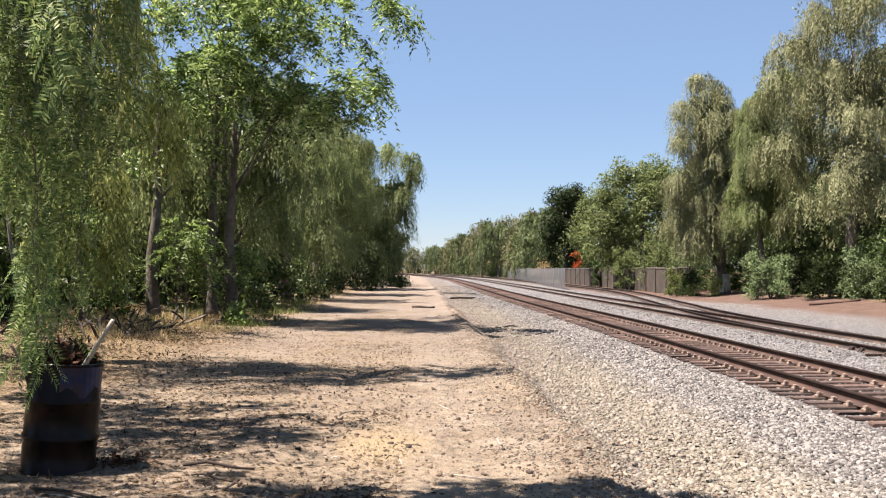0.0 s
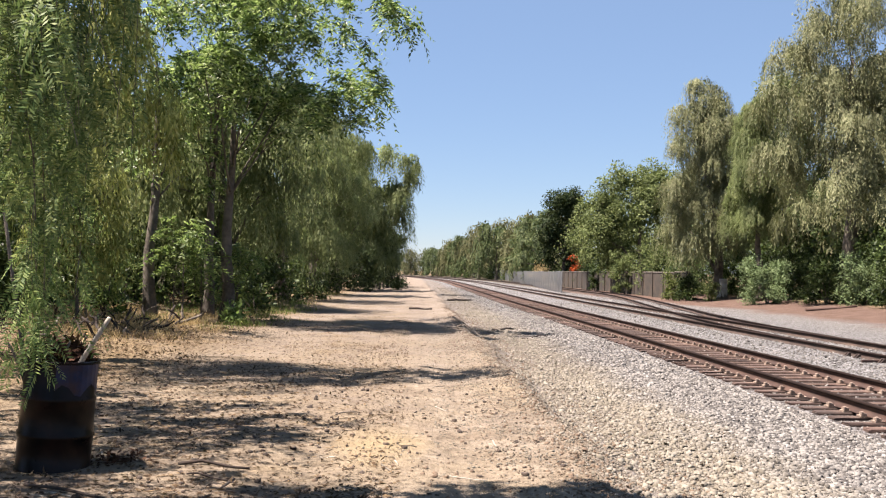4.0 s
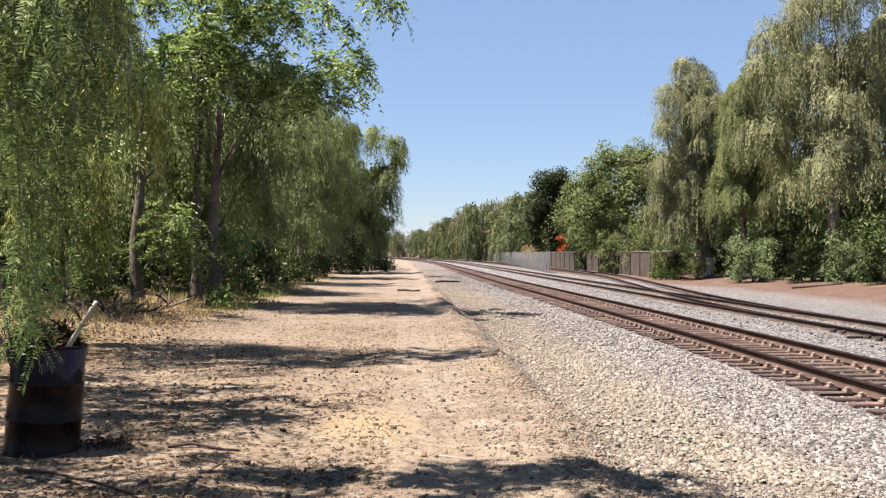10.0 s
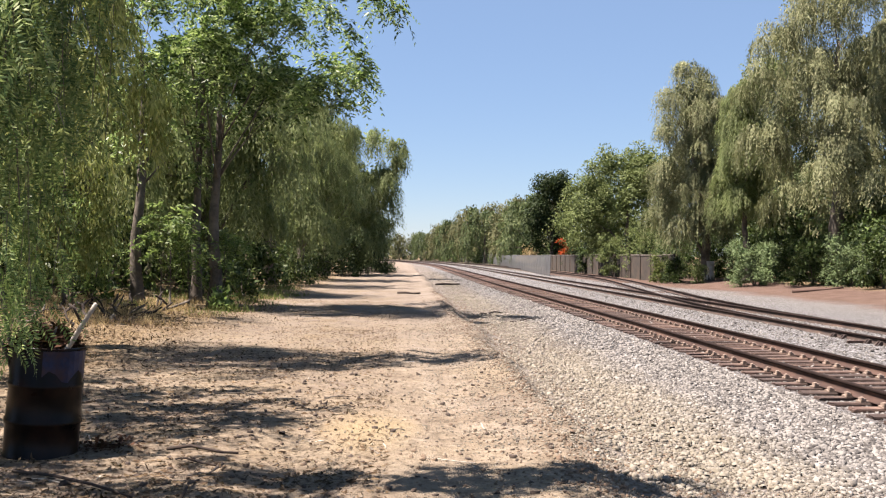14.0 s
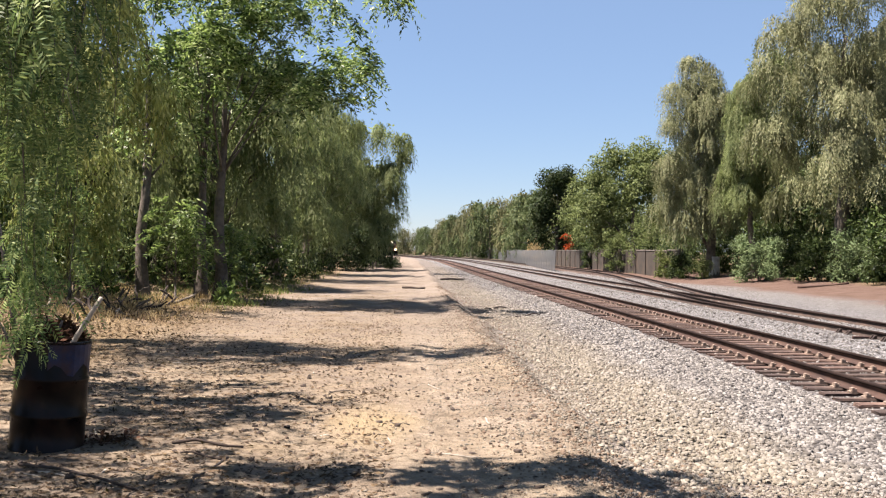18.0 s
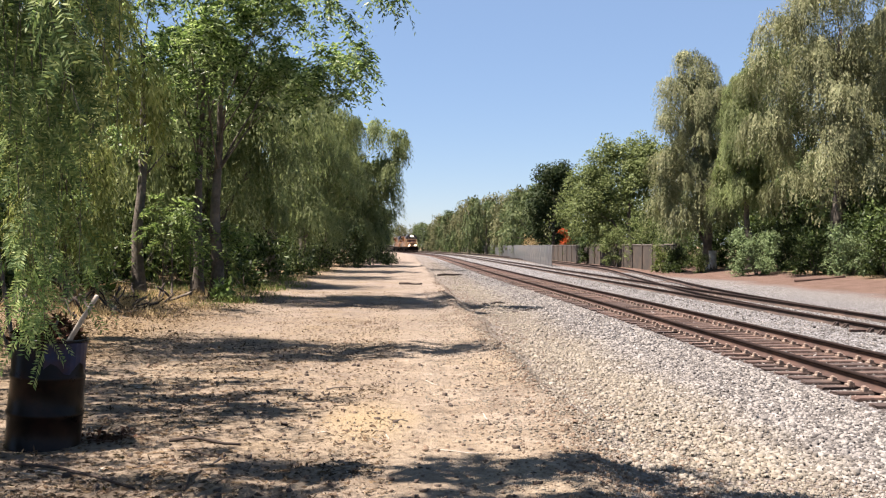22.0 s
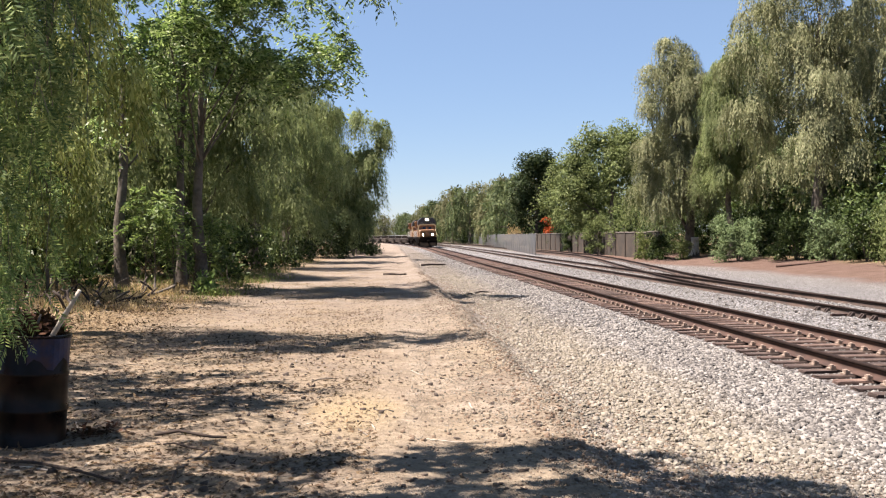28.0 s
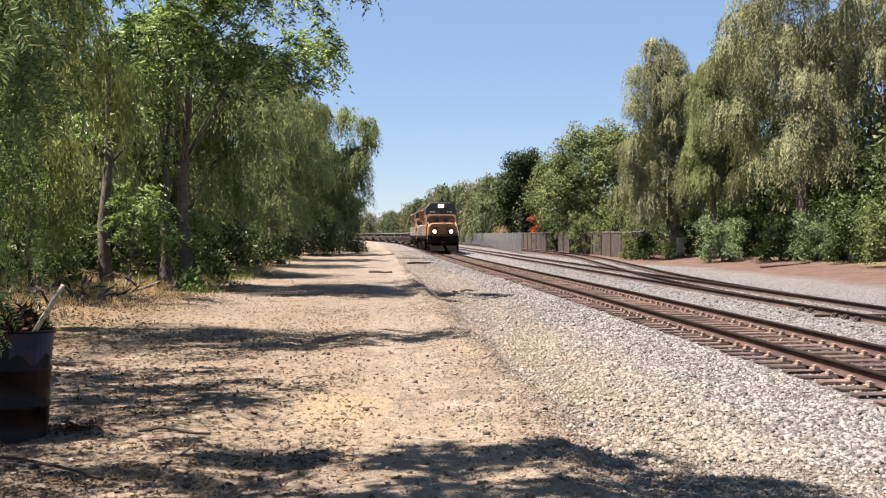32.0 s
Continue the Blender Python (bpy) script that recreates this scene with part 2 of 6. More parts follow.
def stone_material():
    m, nt, b = nodes("crushed_stone")
    r = nt.nodes.new("ShaderNodeNewGeometry").outputs["Random Per Island"]
    col = ramp(nt, r, ((0.0, (0.02, 0.018, 0.016)), (0.27, (0.085, 0.078, 0.07)), (0.5, (0.22, 0.208, 0.19)), (0.8, (0.335, 0.315, 0.282)), (1.0, (0.44, 0.42, 0.392))))
    co = nt.nodes.new("ShaderNodeTexCoord").outputs["Object"]
    g = noise_at(nt, co, 40, 4)
    col = mixed(nt, 0.2, col, ramp(nt, g, ((0.3, (0.19, 0.165, 0.145)), (0.7, (0.40, 0.38, 0.36)))))
    sep = nt.nodes.new("ShaderNodeSeparateXYZ")
    nt.links.new(co, sep.inputs[0])
    far = calc(nt, "MULTIPLY", calc(nt, "SUBTRACT", 4.75, calc(nt, "ADD", sep.outputs[0], calc(nt, "MULTIPLY", noise_at(nt, co, 0.7, 3), 1.6))), 1.1, True)
    col = mixed(nt, calc(nt, "MULTIPLY", far, 0.5), col, (0.34, 0.29, 0.198))       # dust of the road
    col = mixed(nt, 1.0, col, true((0.75, 0.745, 0.75)), "MULTIPLY")
    nt.links.new(col, b.inputs["Base Color"])
    b.inputs["Roughness"].default_value = 0.9
    bumped(nt, b, g, 0.4, 0.01)
    return m


STONE = stone_material()
CLOD = surface("clod", (0.0738, 0.0492, 0.0328), (0.2132, 0.1476, 0.0984), 30, 0.95, 0.4)
DARK_CLOD = surface("dark_clod", (0.03, 0.021, 0.016), (0.085, 0.06, 0.044), 30, 0.95, 0.4)
BARK = surface("bark", (0.04, 0.032, 0.026), (0.135, 0.112, 0.088), 9, 0.9, 0.9, dist=0.03, stain=(0.18, 0.152, 0.12), stain_scale=1.5)

WHITEWASH = surface("whitewash", (0.451, 0.4264, 0.3772), (0.6396, 0.6232, 0.574), 6, 0.9, 0.3, stain=(0.369, 0.3116, 0.246), stain_scale=3)
DARK_WOOD = surface("dark_wood", (0.012, 0.008, 0.006), (0.055, 0.036, 0.026), 14, 0.95, 0.6)
DRY_WOOD = surface("dry_wood", (0.2706, 0.2296, 0.1804), (0.5084, 0.4592, 0.3854), 18, 0.9, 0.5)
PEPPER = leafy("pepper_leaf", ((0.16, 0.20, 0.085), (0.19, 0.235, 0.102), (0.228, 0.27, 0.12), (0.285, 0.318, 0.152)), 0.55, 0.55, 0.1)
PEPPER_DRY = leafy("pepper_leaf_dry", ((0.17, 0.188, 0.095), (0.20, 0.215, 0.11), (0.228, 0.238, 0.124), (0.262, 0.258, 0.143)), 0.25, 0.55, 0.1)
BROAD = leafy("broad_leaf", ((0.018, 0.04, 0.011), (0.085, 0.15, 0.04), (0.23, 0.325, 0.108), (0.40, 0.49, 0.205)), 0.5, 0.42, 0.3)
BRIGHT = leafy("bright_leaf", ((0.092, 0.122, 0.045), (0.125, 0.16, 0.06), (0.158, 0.194, 0.075), (0.20, 0.234, 0.098)), 0.3, 0.55, 0.1)
SAPLING = leafy("sapling_leaf", ((0.07, 0.125, 0.036), (0.16, 0.245, 0.072), (0.30, 0.385, 0.13)), 0.46, 0.5, 0.25)
# a brighter copy of the pepper leaf, with sunlight put into its colour
SUNNY = leafy("sunlit_pepper_leaf", ((0.13, 0.165, 0.05), (0.22, 0.262, 0.08), (0.33, 0.365, 0.12), (0.46, 0.475, 0.19)), 0.46)
# leaf colour darkened to hold the shade of undergrowth and thickets
SHADE_LEAF = leafy("shaded_thicket_leaf", ((0.016, 0.03, 0.01), (0.034, 0.058, 0.017), (0.07, 0.108, 0.034), (0.15, 0.20, 0.072)), 0.24, 0.45, 0.15)
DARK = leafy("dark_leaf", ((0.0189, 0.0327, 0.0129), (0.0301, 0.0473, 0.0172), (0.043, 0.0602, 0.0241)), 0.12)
NEAR_LEAF = leafy("hanging_leaf", ((0.06, 0.11, 0.042), (0.11, 0.175, 0.06), (0.185, 0.255, 0.09), (0.31, 0.375, 0.15)), 0.38, 0.5)
FAR_GREEN = leafy("far_leaf", ((0.05, 0.077, 0.034), (0.094, 0.126, 0.053), (0.145, 0.17, 0.078)), 0.2)
FAR_OLIVE = leafy("far_olive_leaf", ((0.086, 0.0946, 0.043), (0.1247, 0.129, 0.0602), (0.1634, 0.1591, 0.0817)), 0.14)
SAGE = leafy("sage_leaf", ((0.12, 0.175, 0.08), (0.17, 0.235, 0.11), (0.225, 0.29, 0.145)), 0.2)
ORANGE = leafy("orange_flower", ((0.3612, 0.0516, 0.0172), (0.473, 0.086, 0.0258), (0.3096, 0.043, 0.0172), (0.086, 0.1032, 0.0344)), 0.25)
STRAW = leafy("straw", ((0.378, 0.273, 0.1365), (0.504, 0.378, 0.1995), (0.5775, 0.462, 0.273)), 0.25, 0.8)
LITTER = leafy("dry_leaf", ((0.0301, 0.0189, 0.012), (0.0602, 0.0387, 0.0241), (0.1118, 0.0731, 0.043), (0.2064, 0.1462, 0.086)), 0.1, 0.8)
DEAD = leafy("dead_leaf", ((0.03, 0.014, 0.009), (0.06, 0.028, 0.018), (0.11, 0.055, 0.034)), 0.1, 0.8)
WEED = leafy("weed", ((0.086, 0.129, 0.0301), (0.1376, 0.1806, 0.0516), (0.2064, 0.2021, 0.086)), 0.25)
RAIL = surface("rail_steel", (0.028, 0.0125, 0.0088), (0.07, 0.033, 0.0225), 5, 0.8, 0.2, stain=(0.09, 0.047, 0.032), stain_scale=0.8)
DARK_RAIL = surface("siding_rail_steel", (0.02, 0.0125, 0.0095), (0.06, 0.036, 0.027), 5, 0.85, 0.2, stain=(0.085, 0.052, 0.038), stain_scale=0.8)
RAIL_TOP = surface("rail_head", (0.0115, 0.0074, 0.0066), (0.0312, 0.0197, 0.0164), 9, 0.85, 0.1)
RAIL_TOP.node_tree.nodes["Principled BSDF"].inputs["Specular IOR Level"].default_value = 0.1
TIE = surface("sleeper_wood", (0.026, 0.0145, 0.011), (0.085, 0.048, 0.036), 7, 0.92, 0.8, stain=(0.13, 0.083, 0.063), stain_scale=2.5, dist=0.02, spread=0.45)
PLATE = surface("rusty_plate", (0.18, 0.125, 0.095), (0.36, 0.28, 0.225), 25, 0.8, 0.2)
WALL = surface("weathered_wall", (0.022, 0.0165, 0.012), (0.052, 0.04, 0.029), 2.2, 0.95, 0.4, stain=(0.07, 0.046, 0.03), stain_scale=0.5, spread=0.25)
CAP = surface("wall_cap", (0.123, 0.1025, 0.082), (0.2132, 0.1886, 0.1558), 6, 0.9, 0.3)
GALV = surface("galvanised", (0.1066, 0.1107, 0.1148), (0.164, 0.1681, 0.1722), 8, 0.7, 0.1)
# the hills' blue holds the haze of distance
HILL = surface("hazy_far_hill", (0.1394, 0.1804, 0.2378), (0.1804, 0.2214, 0.2788), 0.004, 1.0, 0)


# ---- building helpers ----
def mesh_of(name, bm, material, smooth=False):
    me = bpy.data.meshes.new(name)
    bm.to_mesh(me)
    bm.free()
    for mt in material if isinstance(material, (list, tuple)) else (material,):
        me.materials.append(mt)
    if smooth:
        me.polygons.foreach_set("use_smooth", [True] * len(me.polygons))
    return me


def part(name, bm, material, parent=None, label="", m=None, smooth=False):
    """Links a bmesh, or a finished mesh, as one object under a thing or a part."""
    ob = new(name, bm if isinstance(bm, bpy.types.Mesh) else mesh_of(name, bm, material, smooth))
    if parent is not None:
        ob.parent = parent
    if m is not None:
        ob.matrix_basis = m
    return tagged(ob, label)


def thing(name, m, label, category, group="", kind=""):
    ob = new(name)
    ob.matrix_basis = m
    return tagged(ob, label, category, group, kind)


def raw_mesh(name, verts, faces_each, material, smooth=False, slots=None):
    """A mesh from an array of places and an array of equal-sided faces."""
    me = bpy.data.meshes.new(name)
    n, k = faces_each.shape
    me.vertices.add(len(verts))
    me.vertices.foreach_set("co", np.ascontiguousarray(verts, dtype=np.float32).ravel())
    me.loops.add(n * k)
    me.loops.foreach_set("vertex_index", np.ascontiguousarray(faces_each, dtype=np.int32).ravel())
    me.polygons.add(n)
    me.polygons.foreach_set("loop_start", np.arange(0, n * k, k, dtype=np.int32))
    me.polygons.foreach_set("loop_total", np.full(n, k, dtype=np.int32))
    for mt in material if isinstance(material, (list, tuple)) else (material,):
        me.materials.append(mt)
    if slots is not None:
        me.polygons.foreach_set("material_index", slots)
    if smooth:
        me.polygons.foreach_set("use_smooth", [True] * n)
    me.update(calc_edges=True)
    return me


def box(bm, x0, x1, y0, y1, z0, z1, bevel=0.0, slot=0):
    vs = [bm.verts.new((x, y, z)) for x in (x0, x1) for y in (y0, y1) for z in (z0, z1)]
    fs = [bm.faces.new([vs[i] for i in q]) for q in ((0, 1, 3, 2), (4, 6, 7, 5), (0, 4, 5, 1), (2, 3, 7, 6), (0, 2, 6, 4), (1, 5, 7, 3))]
    for f in fs:
        f.material_index = slot
    if bevel:
        es = list({e for f in fs for e in f.edges})
        bmesh.ops.bevel(bm, geom=es, offset=bevel, segments=1, affect="EDGES")
    return bm


def prism(bm, outline, lo, hi, axis="x", slot=0, bevel=0.0):
    """A polygon drawn across an axis, given as pairs, and drawn out along it."""
    def at(p, d):
        return {"x": (d, p[0], p[1]), "y": (p[0], d, p[1]), "z": (p[0], p[1], d)}[axis]
    a = [bm.verts.new(at(p, lo)) for p in outline]
    c = [bm.verts.new(at(p, hi)) for p in outline]
    n = len(outline)
    fs = [bm.faces.new(a[::-1]), bm.faces.new(c)] + [bm.faces.new((a[i], a[(i + 1) % n], c[(i + 1) % n], c[i])) for i in range(n)]
    for f in fs:
        f.material_index = slot
    bmesh.ops.recalc_face_normals(bm, faces=fs)
    if bevel:
        bmesh.ops.bevel(bm, geom=list({e for f in fs for e in f.edges}), offset=bevel, segments=1, affect="EDGES")
    return bm


def tube(bm, points, radii, sides=8, closed=True):
    """A round limb along a line of places."""
    rings = []
    pts = [Vector(p) for p in points]
    for i, p in enumerate(pts):
        d = (pts[min(i + 1, len(pts) - 1)] - pts[max(i - 1, 0)]).normalized()
        a = d.orthogonal().normalized() if abs(d.z) < 0.99 else Vector((1, 0, 0))
        if abs(d.z) >= 0.5:
            a = (Vector((1, 0, 0)) - d * d.x).normalized()
        b = d.cross(a)
        rings.append([bm.verts.new(p + float(radii[i]) * (math.cos(k * math.tau / sides) * a + math.sin(k * math.tau / sides) * b)) for k in range(sides)])
    for r, q in zip(rings, rings[1:]):
        for k in range(sides):
            bm.faces.new((r[k], r[(k + 1) % sides], q[(k + 1) % sides], q[k]))
    if closed:
        bm.faces.new(rings[0][::-1])
        bm.faces.new(rings[-1])
    return bm


# ---- the line of the railway ----
def on_line(s, u):
    """The place at a distance s along the line and u to the right of it, and the heading in radians."""
    if s <= BEND:
        return Vector((u, s, 0)), 0.0
    th = (s - BEND) / RADIUS
    c = Vector((-RADIUS * (1 - math.cos(th)), BEND + RADIUS * math.sin(th), 0))
    return c + u * Vector((math.cos(th), math.sin(th), 0)), th


def u_of(x, y):
    return np.hypot(np.asarray(x, float) + RADIUS, np.maximum(np.asarray(y, float) - BEND, 0)) - RADIUS


PROFILE_U = np.array([-400, -40, -14, -8.5, -6.0, -4.2, -3.0, 1.1, 1.5, 2.3, 4.2, 5.3, 5.6, 8.4, 8.9, 9.6, 12.7, 13.4, 18.0, 20.5, 23.0, 60, 400])
PROFILE_Z = np.array([1.5, 1.2, 0.75, 0.32, 0.10, 0.03, 0.0, 0.0, -0.03, -0.15, -0.30, -0.37, -0.376, -0.376, -0.41, -0.315, -0.315, -0.37, -0.35, -0.10, 0.10, 0.3, 1.5])


LATTICE = np.random.default_rng(4).uniform(-1, 1, (256, 256))


def lumps(x, y, size):
    """Smooth noise between -1 and 1 with lumps of that size in metres."""
    a, b = np.asarray(x, float) / size, np.asarray(y, float) / size
    i, j = np.floor(a).astype(int), np.floor(b).astype(int)
    f, g = a - i, b - j
    f, g = f * f * (3 - 2 * f), g * g * (3 - 2 * g)
    at = lambda p, q: LATTICE[p % 256, q % 256]
    return (at(i, j) * (1 - f) + at(i + 1, j) * f) * (1 - g) + (at(i, j + 1) * (1 - f) + at(i + 1, j + 1) * f) * g


def wave(x, y):
    return 0.8 * lumps(x, y, 2.3) + 0.5 * lumps(x + 40, y, 0.8) + 0.4 * lumps(x, y + 70, 0.31)


def ground_z(x, y):
    x, y = np.asarray(x, float), np.asarray(y, float)
    u = u_of(x, y)
    z = np.interp(u, PROFILE_U, PROFILE_Z)
    rough = np.interp(u, [-12, -4, -3, 1, 2, 5, 5.4, 8.6, 9, 9.5, 12.8, 14, 20, 24], [0.10, 0.05, 0.022, 0.02, 0.03, 0.025, 0.006, 0.006, 0.02, 0.006, 0.006, 0.02, 0.05, 0.1])
    ruts = -0.035 * np.exp(-((u + 0.9) / 0.28) ** 2) - 0.03 * np.exp(-((u - 0.55) / 0.25) ** 2)
    # farther on the road ends in a worn edge above the crushed stone
    sharp = np.clip((y - 4.5) / 7.0, 0, 1) * np.clip((u + 0.5), 0, 1) * np.clip(4.2 - u, 0, 1)
    e = u - 1.55 + 0.2 * lumps(x * 0, y, 3.1) + 0.1 * lumps(x, y, 0.7)
    bank = 0.045 * np.exp(-((e + 0.12) / 0.22) ** 2) - 0.27 * np.clip((e + 0.04) / 0.42, 0, 1) - 0.03 * np.clip(e - 0.4, 0, 2)
    z = z * (1 - sharp) + bank * sharp
    return z + rough * wave(x, y) + ruts


def gz(x, y):
    return float(ground_z(x, y))


def lines(fine_lo, fine_hi, step, far_lo, far_hi, grow):
    a = list(np.arange(fine_lo, fine_hi + 1e-6, step))
    d = step
    while a[-1] < far_hi:
        d *= grow
        a.append(a[-1] + d)
    d = step
    while a[0] > far_lo:
        d *= grow
        a.insert(0, a[0] - d)
    return np.array(a)


gx = lines(-6, 6.0, 0.13, -3500, 3500, 1.10)
gy = lines(4.5, 20, 0.14, -2500, 4500, 1.045)
GX, GY = np.meshgrid(gx, gy)
GZ = ground_z(GX, GY)
nx, ny = len(gx), len(gy)
idx = np.arange(nx * ny).reshape(ny, nx)
quads = np.stack([idx[:-1, :-1], idx[:-1, 1:], idx[1:, 1:], idx[1:, :-1]], -1).reshape(-1, 4)
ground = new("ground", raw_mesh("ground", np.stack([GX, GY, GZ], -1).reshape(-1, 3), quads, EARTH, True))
tagged(ground, "tan dirt service road beside grey crushed stone and red soil", "ground", kind="structure")

# far hills, the pale blue of distance haze put into their colour
bm = bmesh.new()
rng = np.random.default_rng(5)
prev = None
for i in range(60):
    a = radians(-75 + 150 * i / 59)
    x, y = -4200 * math.sin(a), 4200 * math.cos(a)
    h = 70 + 38 * math.sin(i * 0.55 + 1) + 22 * math.sin(i * 1.3)
    row = [bm.verts.new((x * 0.93, y * 0.93, -5)), bm.verts.new((x, y, h)), bm.verts.new((x * 1.04, y * 1.04, -5))]
    if prev:
        for k in range(2):
            bm.faces.new((prev[k], row[k], row[k + 1], prev[k + 1]))
    prev = row
tagged(new("backdrop", mesh_of("backdrop", bm, HILL, True)), "low hazy blue hills on the horizon", "hills", kind="structure")

# ---- track ----
GAUGE = 0.755                   # from the middle of the track to the middle of a rail head
RAIL_Z, TIE_Z = -0.15, -0.335   # top of the rail, top of the sleepers
RAIL_SHAPE = ((-0.070, 0.0), (-0.070, 0.012), (-0.010, 0.035), (-0.010, 0.120), (-0.037, 0.132), (-0.037, 0.165), (-0.028, 0.172),
              (0.028, 0.172), (0.037, 0.165), (0.037, 0.132), (0.010, 0.120), (0.010, 0.035), (0.070, 0.012), (0.070, 0.0))


def stations(lo, hi, step, far):
    a = [lo]
    while a[-1] < hi:
        a.append(min(hi, a[-1] + (step if a[-1] < BEND - 20 else far)))
    return a


def rail(parent, path, lo, hi, side, step=10.0, name="rail", drop=0.0, steel=None):
    """A rail swept along path(s), which gives the offset u of its middle."""
    ss = stations(lo, hi, step, 12.0)
    k = len(RAIL_SHAPE)
    verts = []
    for s in ss:
        p, th = on_line(s, path(s) + side)
        for px, pz in RAIL_SHAPE:
            verts.append((p.x + px * math.cos(th), p.y + px * math.sin(th), RAIL_Z - 0.172 + pz - drop))
    faces, slots = [], []
    for i in range(len(ss) - 1):
        for j in range(k - 1):
            faces.append((i * k + j, i * k + j + 1, (i + 1) * k + j + 1, (i + 1) * k + j))
            slots.append(1 if 3 <= j <= 9 else 0)
    me = raw_mesh("rail", np.array(verts), np.array(faces), (steel or RAIL, RAIL_TOP), slots=slots)
    return part(name, me, None, parent)


def tie_mesh(length, seed):
    r = random.Random(seed)
    bm = bmesh.new()
    box(bm, -length / 2, length / 2, -0.115, 0.115, -0.18, 0, 0.015)
    for v in bm.verts:
        v.co += Vector((r.uniform(-0.02, 0.02), r.uniform(-0.012, 0.012), r.uniform(-0.012, 0.006)))
    return mesh_of("sleeper", bm, TIE)


TIES = [tie_mesh(2.6, i) for i in range(5)]


def plate_mesh():
    """A tie plate with its spikes and anchors."""
    bm = bmesh.new()
    box(bm, -0.16, 0.16, -0.075, 0.075, 0, 0.02)
    for x in (-0.105, 0.105):
        for y in (-0.055, 0.055):
            box(bm, x - 0.02, x + 0.02, y - 0.02, y + 0.02, 0.02, 0.055)
    for x in (-0.135, 0.135):
        box(bm, x - 0.022, x + 0.022, -0.075, -0.02, 0.02, 0.075, 0.008)
    return mesh_of("tie_plate", bm, PLATE)


PLATE_MESH = plate_mesh()


def sleepers(parent, path, lo, near, hi, gap, plates_to, seed, length=2.6, plates=(-GAUGE, GAUGE), drop=0.0):
    """Sleepers one by one along the near stretch, and the rest in one mesh."""
    r = random.Random(seed)
    s = lo
    meshes = TIES if length == 2.6 else [tie_mesh(length, 50 + i) for i in range(2)]
    verts, faces = [], []
    base = None
    while s < hi:
        p, th = on_line(s, path(s) + r.uniform(-0.04, 0.04))
        m = Matrix.Translation((p.x, p.y, TIE_Z - drop)) @ pose(0, 0, 0, 0, 0, math.degrees(th) + r.uniform(-1.2, 1.2))
        if s < near:
            t = part("sleeper", r.choice(meshes), None, parent, m=m)
            if s < plates_to:
                for d in plates:
                    part("tie_plate", PLATE_MESH, None, t, m=pose(d, 0, 0.003))
        else:
            hx, n0 = length / 2, len(verts)
            for x in (-hx, hx):
                for y in (-0.115, 0.115):
                    for z in (-0.1, 0):
                        verts.append(m @ Vector((x, y, z)))
            faces += [[n0 + i for i in q] for q in ((0, 1, 3, 2), (4, 6, 7, 5), (0, 4, 5, 1), (2, 3, 7, 6), (1, 5, 7, 3))]
        s += gap * r.uniform(0.94, 1.06)
    if verts:
        tagged(part("far_sleepers", raw_mesh("far_sleepers", np.array([tuple(v) for v in verts]), np.array(faces), TIE), None, parent), kind="stuff")


def main_path(s):
    f = min(max((s - 22.0) / 45.0, 0.0), 1.0)
    return 7.0 - 0.38 * f * f * (3 - 2 * f)


def second_path(s):
    return 11.15


def siding_path(s):
    """Leaves the second track at a turnout and runs beside it farther on."""
    if s < 20:
        return 11.15
    if s < 43.7:
        return 11.15 + (s - 20) ** 2 / 374
    if s < 66.2:
        return 12.65 + (s - 43.7) * 0.1267
    if s < 89.9:
        return 17.0 - (89.9 - s) ** 2 / 374
    return 17.0


